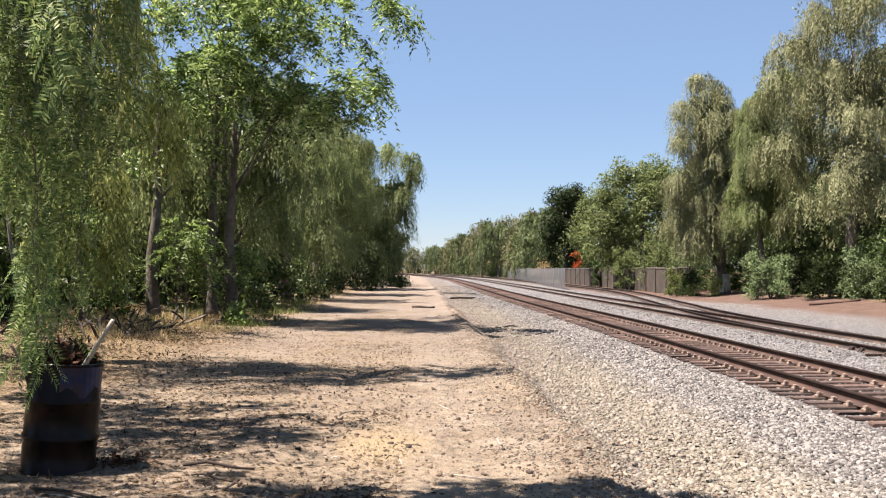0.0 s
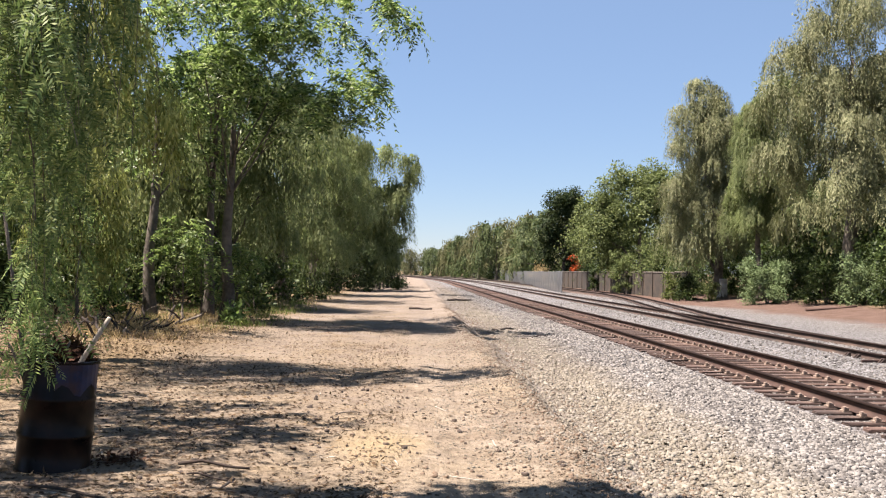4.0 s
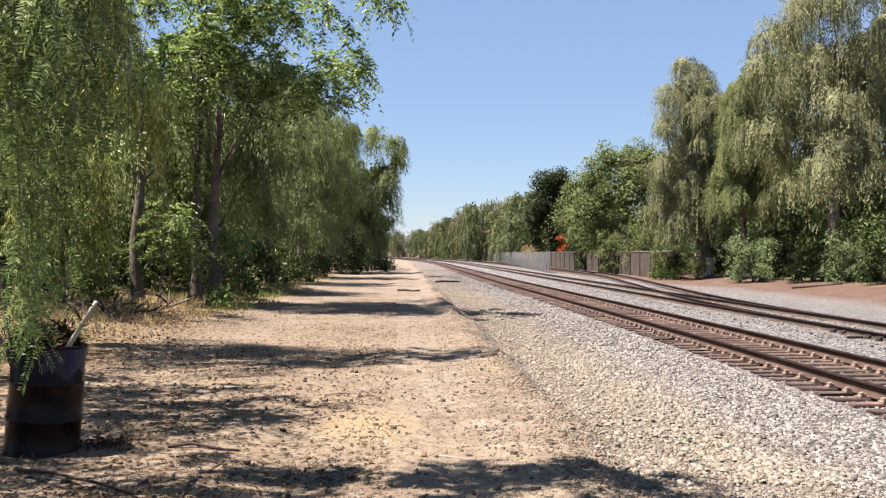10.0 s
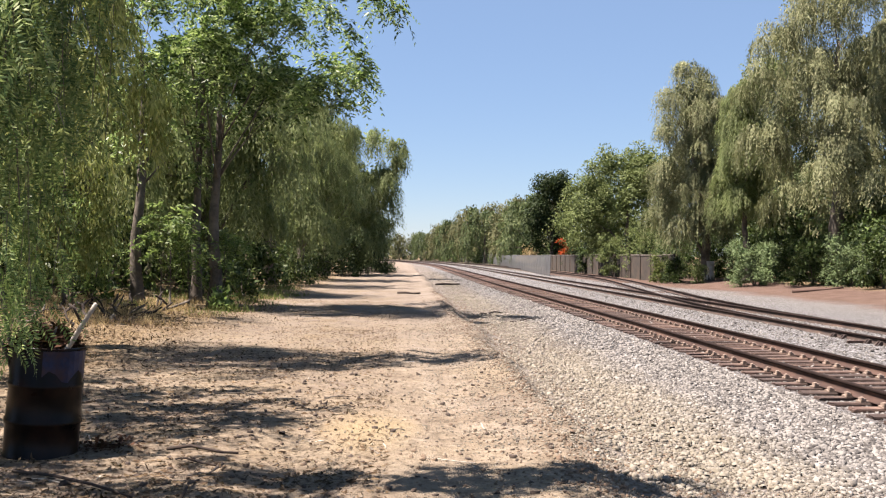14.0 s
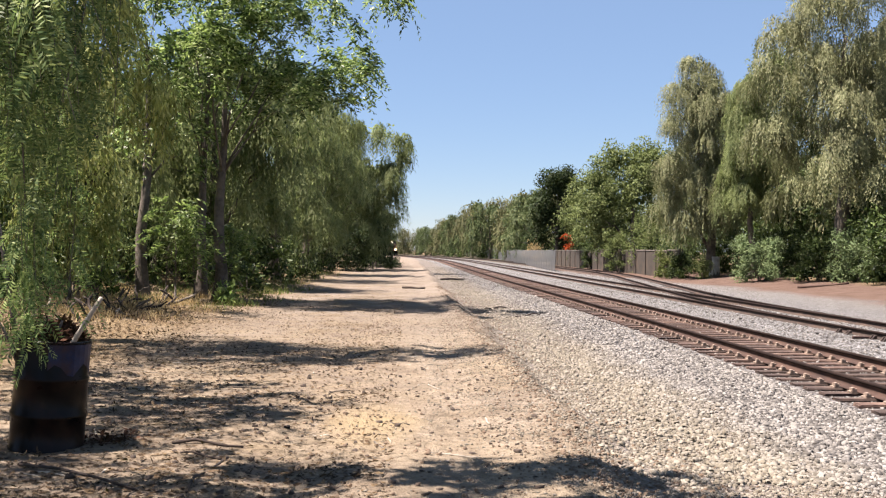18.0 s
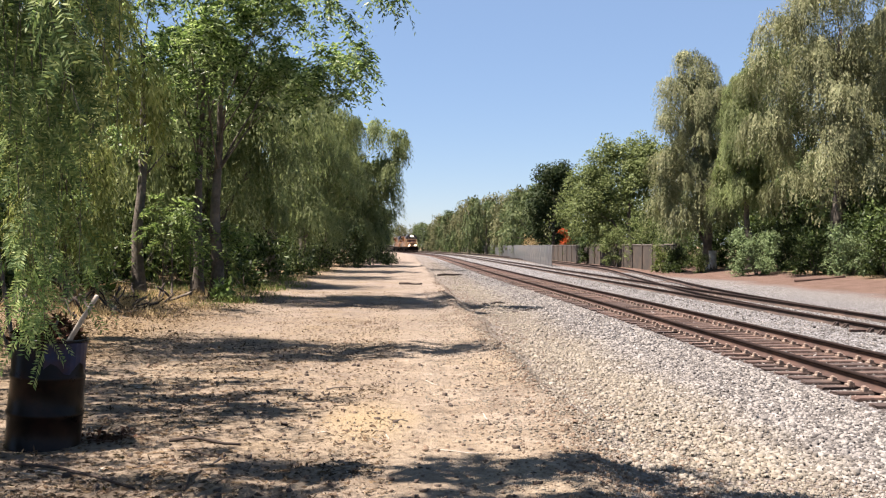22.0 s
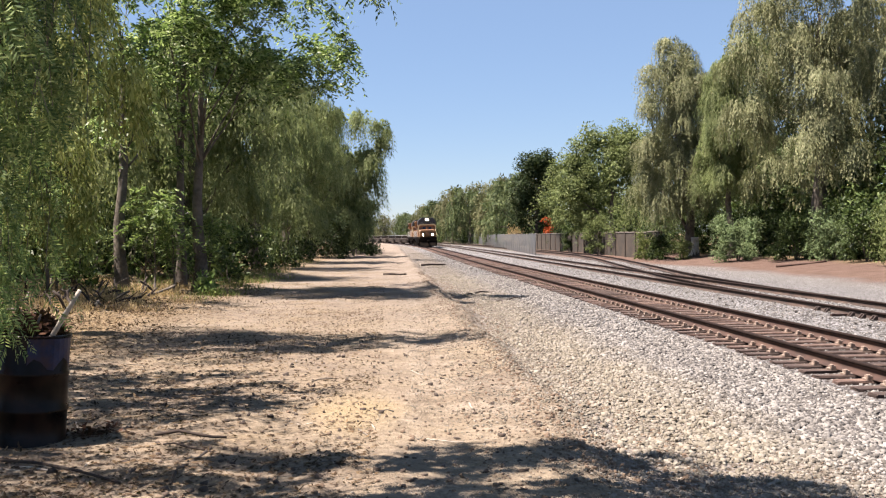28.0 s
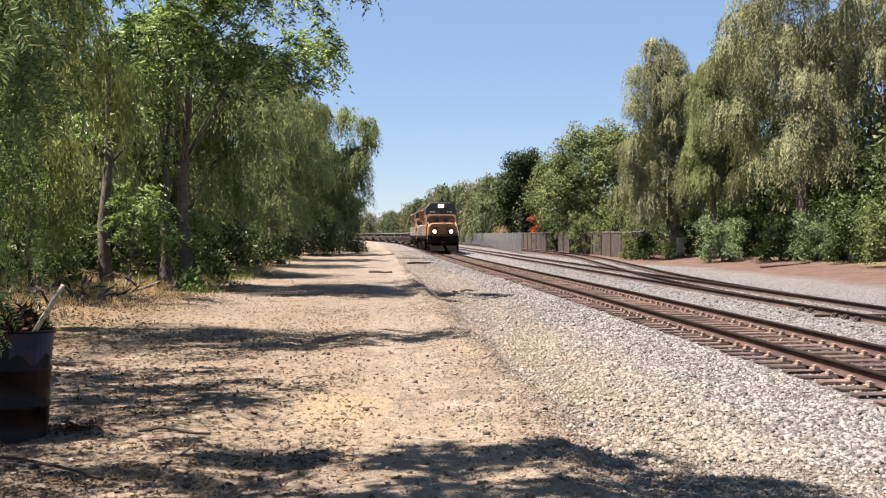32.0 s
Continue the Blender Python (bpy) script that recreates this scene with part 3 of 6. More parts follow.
def build_tracks():
    a = thing("railway_track", pose(0, 0, 0), "rusty steel rails spiked to weathered wooden sleepers in grey ballast", "railway track", kind="structure")
    for side in (-GAUGE, GAUGE):
        rail(a, main_path, -60, 980, side)
    sleepers(a, main_path, 5.0, 115, 520, 0.50, 62, 1)
    b = thing("railway_track", pose(0, 0, 0), "dark rusty second track with wooden sleepers beside the main line", "railway track", kind="structure")
    for side in (-GAUGE, GAUGE):
        rail(b, second_path, -60, 620, side, steel=DARK_RAIL)
    sleepers(b, second_path, 8.0, 20, 21, 0.52, 20, 2, drop=0.055)
    sleepers(b, second_path, 46.0, 100, 420, 0.52, 46, 3, drop=0.055)
    c = thing("railway_turnout", pose(0, 0, 0), "rusty turnout leading to a siding along the wall", "turnout", kind="structure")
    for side in (-GAUGE, GAUGE):
        rail(c, siding_path, 20.6, 330, side, 2.5, drop=0.004, steel=DARK_RAIL)
    sleepers(c, lambda s: (second_path(s) + siding_path(s)) / 2, 20.3, 46, 46.2, 0.52, 0, 4, 3.6, drop=0.05)
    sleepers(c, siding_path, 46.4, 100, 300, 0.55, 0, 5, drop=0.035)
    for off in (-0.70, 0.70):                   # guard rails at the frog
        rail(c, lambda s, o=off: 11.15 + o * 1.0 if o < 0 else siding_path(s) + o, 40.0, 46.5, 0.0, 2.0, "guard_rail", 0.006, DARK_RAIL)
    bm = bmesh.new()
    for yy in (-0.055, 0.055):
        prism(bm, ((0, 0), (0.16, 0), (0.05, 0.13), (0, 0.13)), yy - 0.022, yy + 0.022, "y", bevel=0.006)
    box(bm, 0.02, 0.17, -0.09, 0.09, -0.01, 0.02)
    brace = mesh_of("rail_brace", bm, DARK_RAIL)
    for s in (19.8, 20.3, 20.8, 22.0, 22.5):    # rail braces beside the switch points
        part("rail_brace", brace, None, c, m=Matrix.Translation((11.15 - GAUGE - 0.07, s, TIE_Z - 0.01)) @ pose(0, 0, 0, 0, 0, 180))
    bm = bmesh.new()
    box(bm, -1.3, 1.0, -0.03, 0.03, -0.03, 0.03, 0.008)
    part("throw_rod", bm, RAIL, c, m=pose(11.15, 20.9, TIE_Z + 0.05))


build_tracks()


# ---- vegetation ----
def unit(v):
    return v / np.maximum(np.linalg.norm(v, axis=-1, keepdims=True), 1e-9)


def blades(base, way, side, length, width, belly=0.45):
    """Diamond-shaped leaves: arrays of places, directions, broad directions, lengths and widths."""
    l, w = np.asarray(length)[:, None], np.asarray(width)[:, None]
    mid = base + way * l * belly
    return np.stack([base, mid + side * w / 2, base + way * l, mid - side * w / 2], 1).reshape(-1, 3)


def leaf_mesh(name, vert_sets, material):
    v = np.concatenate(vert_sets)
    return raw_mesh(name, v, np.arange(len(v)).reshape(-1, 4), material)


def lobes(rng, n, height, low, radius, lumpy=0.42):
    """Uneven masses of foliage: centres and radii."""
    out = []
    for i in range(n):
        f = (i + 0.5) / n
        z = low + (height - low) * (0.12 + 0.80 * f)
        reach = radius * math.sqrt(max(0.05, 1 - (max(0.0, f - 0.35) / 0.72) ** 2)) * rng.uniform(0.35, 0.78)
        a = i * 2.4 + rng.uniform(-0.5, 0.5)
        r = radius * lumpy * rng.uniform(0.75, 1.2)
        out.append((reach * math.cos(a), reach * math.sin(a), z, r))
    out.append((0, 0, height - radius * lumpy * 0.8, radius * lumpy))
    return np.array(out)


def shell(rng, lob, n, up_bias=0.2, deep=0.62):
    """Places on the outside of the lobes, with the way out."""
    k = rng.choice(len(lob), n, p=lob[:, 3] ** 2 / (lob[:, 3] ** 2).sum())
    d = unit(rng.normal(size=(n, 3)) + (0, 0, up_bias))
    depth = rng.uniform(deep, 1.06, n)
    return lob[k, :3] + d * (lob[k, 3] * depth)[:, None] * (1, 1, 0.85), d


def inner_leaves(rng, lob, count, leaf_len, leaf_wid):
    """The shaded foliage inside a crown."""
    k = rng.choice(len(lob), count, p=lob[:, 3] ** 3 / (lob[:, 3] ** 3).sum())
    p = lob[k, :3] + unit(rng.normal(size=(count, 3))) * (lob[k, 3] * rng.uniform(0.05, 0.66, count))[:, None]
    way = unit(rng.normal(size=(count, 3)))
    side = unit(np.cross(way, rng.normal(size=(count, 3))))
    return blades(p, way, side, leaf_len * rng.uniform(0.7, 1.3, count), leaf_wid * rng.uniform(0.7, 1.3, count))


def weeping_leaves(rng, lob, tufts, per_tuft, per, strand_len, leaf_len, leaf_wid, floor, gather=0.2, up=0.45):
    """Hanging tassels: domed tufts of strands that droop from the boughs, each strand set with narrow leaves."""
    p, d = shell(rng, lob, tufts, up)
    ln = strand_len * rng.uniform(0.45, 1.2, tufts)
    ln = np.minimum(ln, np.maximum(p[:, 2] - floor * rng.uniform(0.5, 1.8, tufts), 0.25))
    wide = gather * rng.uniform(0.7, 1.5, tufts)
    k = np.repeat(np.arange(tufts), per_tuft)
    n = len(k)
    a, rho = rng.uniform(0, math.tau, n), np.sqrt(rng.uniform(0, 1, n))
    ring = np.stack([np.cos(a), np.sin(a), np.zeros(n)], -1)
    top = p[k] + ring * (wide[k] * rho)[:, None] - np.array((0, 0, 0.9)) * (wide[k] * rho ** 2)[:, None] + rng.normal(size=(n, 3)) * 0.04
    flat = unit(ring * rho[:, None] + d[k] * (0.7, 0.7, 0) + rng.normal(size=(n, 3)) * (0.25, 0.25, 0))
    ln = ln[k] * rng.uniform(0.5, 1.1, n)
    f = (np.arange(per) + rng.uniform(0, 1, (n, per))) / per
    out = 0.2 * ln[:, None] * (1 - (1 - f) ** 2)
    pos = top[:, None] + flat[:, None] * out[..., None] + np.array((0, 0, -1.0)) * (ln[:, None] * f ** 1.25)[..., None]
    pos = pos.reshape(-1, 3) + rng.normal(size=(n * per, 3)) * 0.035
    m = len(pos)
    away = flat.repeat(per, axis=0)
    way = unit(rng.normal(size=(m, 3)) * (0.3, 0.3, 0.2) + away * 0.3 + (0, 0, -0.9))
    face = away * 0.9 + np.repeat(d[k], per, axis=0) * 0.3 + (0, 0, 0.75) + rng.normal(size=(m, 3)) * 0.25
    side = unit(np.cross(way, face))
    return blades(pos, way, side, leaf_len * rng.uniform(0.6, 1.3, m), leaf_wid * rng.uniform(0.6, 1.3, m))


def pinnate_leaves(rng, lob, sprays, per_spray, leaf_len, pairs, blade_len, blade_wid, up_bias=0.25, droop=0.6):
    """Sprays of compound leaves at the twig ends: pairs of leaflets along drooping stalks."""
    tip, out = shell(rng, lob, sprays, up_bias)
    k = np.repeat(np.arange(sprays), per_spray)
    count = len(k)
    p = tip[k] + rng.normal(size=(count, 3)) * 0.14
    way = unit(out[k] * 0.55 + rng.normal(size=(count, 3)) * (0.8, 0.8, 0.45) + (0, 0, 0.1))
    side = unit(np.cross(way, (0, 0, 1.0)) + rng.normal(size=(count, 3)) * 0.15)
    ll = leaf_len * rng.uniform(0.6, 1.25, count)
    sets = []
    for i in range(pairs):
        f = (i + 1.0) / pairs
        q = p + way * (ll * f)[:, None] + np.array((0, 0, -1.0)) * (droop * ll * f * f)[:, None]
        for s in (-1, 1):
            w = unit(side * s + way * 0.45 + rng.normal(size=(count, 3)) * 0.32 + (0, 0, -0.45))
            sd = unit(np.cross(w, np.cross(way, side)) + rng.normal(size=(count, 3)) * 0.55)
            b = blade_len * (0.7 + 0.5 * math.sin(math.pi * f * 0.85)) * rng.uniform(0.8, 1.2, count)
            sets.append(blades(q, w, sd, b, blade_wid * rng.uniform(0.8, 1.2, count)))
    return np.concatenate(sets)


def loose_leaves(rng, lob, tufts, per, leaf_len, leaf_wid, up_bias=0.35, size=0.42):
    """Small domed clumps of single leaves, lit on top and open between."""
    p, d = shell(rng, lob, tufts, up_bias)
    k = np.repeat(np.arange(tufts), per)
    n = len(k)
    big = size * rng.uniform(0.55, 1.35, tufts)
    bulge = unit(rng.normal(size=(n, 3)) + (0, 0, 0.45))
    off = bulge * (big[k] * rng.uniform(0.3, 1, n) ** 0.4)[:, None] * (1, 1, 0.72)
    way = unit(bulge * 0.6 + rng.normal(size=(n, 3)) * 0.7 + (0, 0, -0.45))
    side = unit(np.cross(way, rng.normal(size=(n, 3)) * 0.35 + bulge * 0.8 + d[k] * 0.3 + (0, 0, 0.55)))
    return blades(p[k] + off, way, side, leaf_len * rng.uniform(0.6, 1.3, n), leaf_wid * rng.uniform(0.6, 1.3, n))


def tree_wood(tree, rng, lob, height, girth, fork, bark, lean=(0, 0), limbs=7, thick=1.0):
    """A tapered trunk with root flare, and limbs that reach into the foliage."""
    bm = bmesh.new()
    top = np.array((lean[0], lean[1], height * 0.72))
    line, rad = [], []
    for i in range(9):
        f = i / 8
        wob = rng.normal(size=2) * girth * 0.35 * (0 < i)
        line.append((top[0] * f ** 1.4 + wob[0] * 0.7, top[1] * f ** 1.4 + wob[1] * 0.7, -0.12 + top[2] * f))
        rad.append(girth * (1.45 if i == 0 else 1.0 - 0.82 * f))
    line.insert(1, (line[0][0], line[0][1], 0.25))
    rad.insert(1, girth * 1.1)
    tube(bm, line, rad, 10)
    part("trunk", bm, bark, tree, smooth=True)
    order = np.argsort(-lob[:, 3])[:limbs]
    for k in order:
        cx, cy, cz, r = lob[k]
        z0 = min(max(fork * 0.8, cz - 1.15 * math.hypot(cx, cy) - 0.8), height * 0.6)
        f = (z0 + 0.12) / top[2]
        a = np.array((top[0] * f ** 1.4, top[1] * f ** 1.4, z0))
        c = a + (np.array((cx, cy, cz)) - a) * 0.85
        midp = (a + c) / 2 + (0, 0, 0.12 * np.linalg.norm(c - a)) + rng.normal(size=3) * 0.12
        g = thick * girth * max(0.13, 0.48 * (1 - 0.75 * f))
        bm = bmesh.new()
        tube(bm, (a, (a + midp) / 2 + rng.normal(size=3) * 0.06, midp, (midp + c) / 2 + rng.normal(size=3) * 0.1, c), (g, g * 0.8, g * 0.6, g * 0.42, g * 0.15), 6)
        for _ in range(3):
            e = c + unit(rng.normal(size=3)) * r * 0.5
            tube(bm, (midp, (midp + e) / 2 + (0, 0, 0.1), e), (g * 0.4, g * 0.25, g * 0.08), 5)
        part("limb", bm, bark, tree, smooth=True)


def weeping_tree(place, seed, height, radius, tufts, per_tuft=14, per=11, strand_len=2.0, leaf=(0.26, 0.07), material=None, label="", girth=0.28, low=2.6, floor=0.5,
                 n_lobes=13, lean=(0, 0), bark=None, group="", stretch=(1, 1), name="pepper_tree", gather=0.22, lumpy=0.42, thick=1.0, sweep=0.0, inner=3200, inner_leaf=(0.34, 0.18), core=0, masses=(), up=0.45):
    rng = np.random.default_rng(seed)
    x, y = place
    tree = thing(name, pose(x, y, gz(x, y)), label, "tree", group)
    lob = lobes(rng, n_lobes, height - 0.3, low, radius, lumpy)
    lob[:, 0] = lob[:, 0] * stretch[0] + lean[0]
    lob[:, 1] = lob[:, 1] * stretch[1] + lean[1]
    lob[:, 0] += sweep * (lob[:, 2] - low)
    if core:                                        # masses that hang round the trunk itself
        mid = [(lean[0] * f * 0.7, lean[1] * f * 0.7, low + 0.8 + (height - low) * 0.75 * f, radius * 0.5) for f in (np.arange(core) + 0.5) / core]
        lob = np.concatenate([lob, np.array(mid)])
    if masses:
        lob = np.concatenate([lob, np.array(masses, float)]) if n_lobes else np.array(masses, float)
    tree_wood(tree, rng, lob, height, girth, 1.8, bark or BARK, lean, 7, thick)
    part("crown", leaf_mesh("crown", [weeping_leaves(rng, lob, tufts, per_tuft, per, strand_len, *leaf, floor, gather, up), inner_leaves(rng, lob, inner, *inner_leaf)], material or PEPPER), None, tree)
    return tree


def broad_tree(place, seed, height, radius, sprays, per=9, leaf=(0.55, 7, 0.15, 0.055), material=None, label="", girth=0.2, low=3.0, n_lobes=14, lean=(0, 0),
               fork=2.5, bark=None, stretch=(1, 1), sweep=0.0, group="", simple=False, name="tree", lumpy=0.36, size=0.5, inner=1500, thick=1.0, masses=()):
    rng = np.random.default_rng(seed)
    x, y = place
    tree = thing(name, pose(x, y, gz(x, y)), label, "tree", group)
    lob = lobes(rng, n_lobes, height - 0.3, low, radius, lumpy)
    lob[:, 0] = lob[:, 0] * stretch[0] + lean[0]
    lob[:, 1] = lob[:, 1] * stretch[1] + lean[1]
    lob[:, 0] += sweep * (lob[:, 2] - low)
    if masses:
        lob = np.concatenate([lob, np.array(masses, float)])
    tree_wood(tree, rng, lob, height, girth, fork, bark or BARK, (lean[0] * 0.4, lean[1] * 0.4), 7, thick)
    made = loose_leaves(rng, lob, sprays, per, *leaf, size=size) if simple else pinnate_leaves(rng, lob, sprays, per, *leaf)
    part("crown", leaf_mesh("crown", [made, inner_leaves(rng, lob, inner, 0.42, 0.2)], material or BROAD), None, tree)
    return tree


def bush(place, seed, height, radius, tufts, leaf=(0.16, 0.06), material=None, label="", stems=5, flat=1.0, name="bush", group="", per=22, size=0.26):
    rng = np.random.default_rng(seed)
    x, y = place
    b = thing(name, pose(x, y, gz(x, y) - 0.03), label, "bush", group)
    n = 10
    lob = np.array([(radius * 0.55 * math.cos(i * 2.4) * rng.uniform(0.5, 1.1), radius * 0.55 * math.sin(i * 2.4) * flat * rng.uniform(0.5, 1.1),
                     height * (0.06 + 0.69 * i / (n - 1)), min(radius, height) * rng.uniform(0.32, 0.5)) for i in range(n)])
    for i in range(stems):
        e = lob[i * 2 % n, :3]
        bm = bmesh.new()
        tube(bm, ((0, 0, -0.05), (e[0] * 0.4, e[1] * 0.4, e[2] * 0.6), tuple(e)), (0.035, 0.025, 0.01), 5)
        part("stem", bm, BARK, b)
    part("foliage", leaf_mesh("foliage", [loose_leaves(rng, lob, tufts, per, *leaf, size=size), inner_leaves(rng, lob, tufts * 7, 0.26, 0.12)], material or BRIGHT), None, b)
    return b


def grass_field(name, rng, count, place_fn, height, material, label, width=0.012):
    """Thin blades standing on the ground; one sheet of growth."""
    x, y = place_fn(rng, count)
    base = np.stack([x, y, ground_z(x, y) - 0.01], -1)
    n = len(base)
    way = unit(rng.normal(size=(n, 3)) * (0.42, 0.42, 0) + (0, 0, 1))
    side = unit(np.cross(way, rng.normal(size=(n, 3))))
    v = blades(base, way, side, height * rng.uniform(0.4, 1.3, n), np.full(n, width) * rng.uniform(0.6, 1.5, n), 0.3)
    return tagged(new(name, leaf_mesh(name, [v], material)), label, "grass", kind="stuff")


def clumps(n, lo, hi, spread=0.35):
    """Places gathered round n centres inside a box."""
    def f(rng, count):
        ux, uy = rng.uniform(lo[0], hi[0], n), rng.uniform(lo[1], hi[1], n)
        k = rng.integers(0, n, count)
        return ux[k] + rng.normal(size=count) * spread, uy[k] + rng.normal(size=count) * spread
    return f


# ---- trees beside the dirt road ----
SLENDER = dict(leaf=(0.55, 7, 0.175, 0.068), inner=0, thick=0.6, stretch=(1, 1.5), group="roadside trees")
broad_tree((-7.43, 27.3), 11, 10.3, 2.4, 46, 13, leaf=(0.55, 7, 0.175, 0.068), inner=0, thick=0.6, stretch=(1, 1.1), group="roadside trees", label="tall slender tree with dark green compound leaves", girth=0.19, low=3.4, fork=4.0, lean=(0.1, 0.9))
broad_tree((-6.2, 29.2), 12, 10.6, 2.4, 42, 13, label="tall slender tree with dark green compound leaves", girth=0.17, low=5.0, fork=4.6, lean=(0.4, -0.4), **SLENDER)
broad_tree((-5.45, 28.2), 13, 10.4, 2.3, 126, 12, (0.55, 7, 0.175, 0.068), inner=0, thick=0.6, sweep=0.1, label="tall tree with a grey trunk and leafy boughs over the road", girth=0.20, low=5.2, fork=4.6, lean=(0.5, -0.5),
           stretch=(0.78, 1.45), group="roadside trees", n_lobes=12,
           masses=((3.0, -1.6, 5.7, 0.65), (2.9, 0.6, 6.7, 0.7), (3.8, -1.2, 6.5, 0.6), (3.5, 0.5, 7.3, 0.8), (2.4, -1.8, 7.8, 0.8), (3.7, -1.9, 8.1, 0.75), (4.2, 0.4, 9.3, 0.8), (3.3, 1.4, 9.6, 0.9), (4.8, 0.9, 9.1, 0.6), (3.8, 0.7, 6.0, 0.5), (2.1, -2.2, 8.7, 0.9), (1.2, 1.0, 6.9, 0.6), (0.5, -3.6, 9.2, 0.8), (1.8, -3.6, 9.3, 0.7), (1.0, 3.4, 9.4, 0.8), (2.4, 3.2, 9.2, 0.8), (-0.6, -3.2, 9.0, 0.7)))

weeping_tree((-7.0, 14.6), 21, 8.5, 2.8, 112, 24, 13, 2.0, (0.13, 0.034), SUNNY, inner=0, sweep=0.42, stretch=(1, 0.75), thick=0.5, label="weeping pepper tree with feathery light green foliage", low=3.4, girth=0.2, floor=2.2, group="pepper trees", gather=0.2)
back = weeping_tree((-12.4, 22.6), 22, 8.8, 3.8, 90, 24, 9, 2.3, (0.21, 0.06), inner=500, label="weeping pepper tree with feathery light green foliage", low=2.2, floor=0.6, group="pepper trees", gather=0.34)
for x, y, seed, high, wide in ((-7.6, 38.0, 23, 10.5, 4.0), (-6.5, 48.0, 24, 11.5, 4.2), (-6.4, 60.0, 25, 12.0, 4.6)):
    weeping_tree((x, y), seed, high, wide, 120, 36, 12, 1.9, (0.20, 0.05), inner=300, gather=0.4, n_lobes=18, lumpy=0.30, up=1.0, label="weeping pepper tree at the edge of the dirt road", floor=0.35, low=1.5, group="pepper trees")
weeping_tree((-5.9, 75.0), 26, 12.2, 5.0, 280, 32, 10, 2.1, (0.26, 0.065), PEPPER, up=0.9, inner=1500, label="broad weeping pepper tree leaning over the dirt road", floor=0.3, low=1.6, group="pepper trees", n_lobes=15, gather=0.4,
             masses=((5.2, -0.5, 9.9, 1.25), (4.2, 0, 10.6, 1.3), (2.6, 0, 10.9, 1.5), (5.6, 0, 8.6, 1.0), (4.6, 0.5, 7.4, 1.4), (4.4, 0, 5.6, 1.3), (3.6, 0, 4.0, 1.5), (3.4, -1, 2.4, 1.4)))
for x, y, turn, size in ((-14.5, 34.0, 70, 0.8), (-10.8, 33.5, 20, 1.0), (-9.8, 42.0, 310, 1.0), (-15.5, 26.0, 150, 0.8), (-17.0, 41.0, 240, 0.9)):
    copy_thing(back, Matrix.Translation((x, y, gz(x, y))) @ pose(0, 0, 0, 0, 0, turn) @ Matrix.Scale(size, 4))


weeping_tree((-7.9, 22.8), 30, 4.8, 1.5, 46, 20, 11, 1.5, (0.15, 0.036), SUNNY, inner=0, label="young pepper tree with feathery grey-green strands", girth=0.06, low=1.2, floor=0.5, group="pepper trees", gather=0.2, n_lobes=8)


def shade_tree(x, y, seed, height, tufts, masses, gather=0.3, inner=500, hang=0.9):
    """An unseen tree beside the camera; high boughs placed over the road to shade it."""
    weeping_tree((x, y), seed, height, 2.0, tufts, 15, 8, hang, (0.2, 0.07), inner=inner, thick=0.4, label="unseen pepper tree placed to shade the dirt road", floor=5.0, group="pepper trees", gather=gather,
                 n_lobes=0, masses=[(mx - x, my - y, mz, mr) for mx, my, mz, mr in masses])


shade_tree(-9.2, 16.0, 27, 9.2, 50, ((-7.8, 15.5, 8.0, 0.5), (-6.6, 15.9, 8.1, 0.6), (-5.6, 14.9, 8.1, 0.8), (-4.8, 14.1, 8.2, 1.0), (-3.9, 14.9, 8.3, 1.0), (-3.2, 13.9, 8.3, 0.75), (-2.8, 14.9, 8.4, 0.5)), 0.22, 30)
shade_tree(-8.2, 9.4, 29, 8.2, 46, ((-6.7, 9.0, 6.9, 0.7), (-5.9, 9.7, 7.1, 0.8), (-5.1, 8.9, 7.1, 0.7), (-4.4, 9.7, 7.3, 0.7), (-6.4, 10.5, 7.3, 0.8), (-4.1, 8.9, 7.3, 0.5), (-7.0, 11.2, 7.2, 0.7), (-5.6, 11.2, 7.3, 0.6)), 0.2, 20)
shade_tree(-5.6, 3.4, 28, 8.8, 72, ((-4.1, 6.5, 7.3, 0.4), (-3.7, 5.6, 7.3, 0.45), (-3.4, 6.5, 7.4, 0.5), (-3.0, 5.8, 7.4, 0.45), (-2.7, 6.7, 7.4, 0.4), (-2.1, 6.7, 7.5, 0.5), (-1.7, 6.0, 7.6, 0.5), (-1.3, 6.8, 7.6, 0.5), (-0.8, 6.1, 7.7, 0.5), (-0.3, 5.7, 7.7, 0.5)), 0.15, 10, 0.6)
shade_tree(-12.0, 21.8, 30, 11.0, 32, ((-10.2, 21.0, 9.2, 0.7), (-9.6, 22.2, 9.3, 0.8), (-9.0, 21.2, 9.4, 0.8), (-8.6, 22.6, 9.4, 0.8), (-8.0, 21.6, 9.5, 0.7), (-10.6, 23.0, 9.3, 0.8), (-9.8, 19.8, 9.4, 0.6)), 0.25, 10)

# the row across the tracks
weeping_tree((24.0, 52.0), 31, 19.0, 6.2, 240, 44, 14, 2.1, (0.20, 0.046), PEPPER_DRY, "huge weeping pepper tree with olive foliage", 0.5, 4.6, 3.0, 26, group="trees across the tracks", gather=0.5, lumpy=0.25, inner=2500, inner_leaf=(0.26, 0.1), core=3, up=1.0, stretch=(1, 0.9),
             masses=((-3.6, -1.5, 5.2, 1.1), (-2.0, -3.0, 6.0, 1.3), (0.6, -3.4, 5.4, 1.2), (2.8, -3.0, 6.2, 1.3), (-4.4, -0.6, 8.2, 1.2), (-4.6, 0, 11.4, 1.2), (-3.9, -1.2, 13.6, 1.3), (4.4, -2.4, 8.8, 1.4), (3.4, -2.6, 12.0, 1.4)))
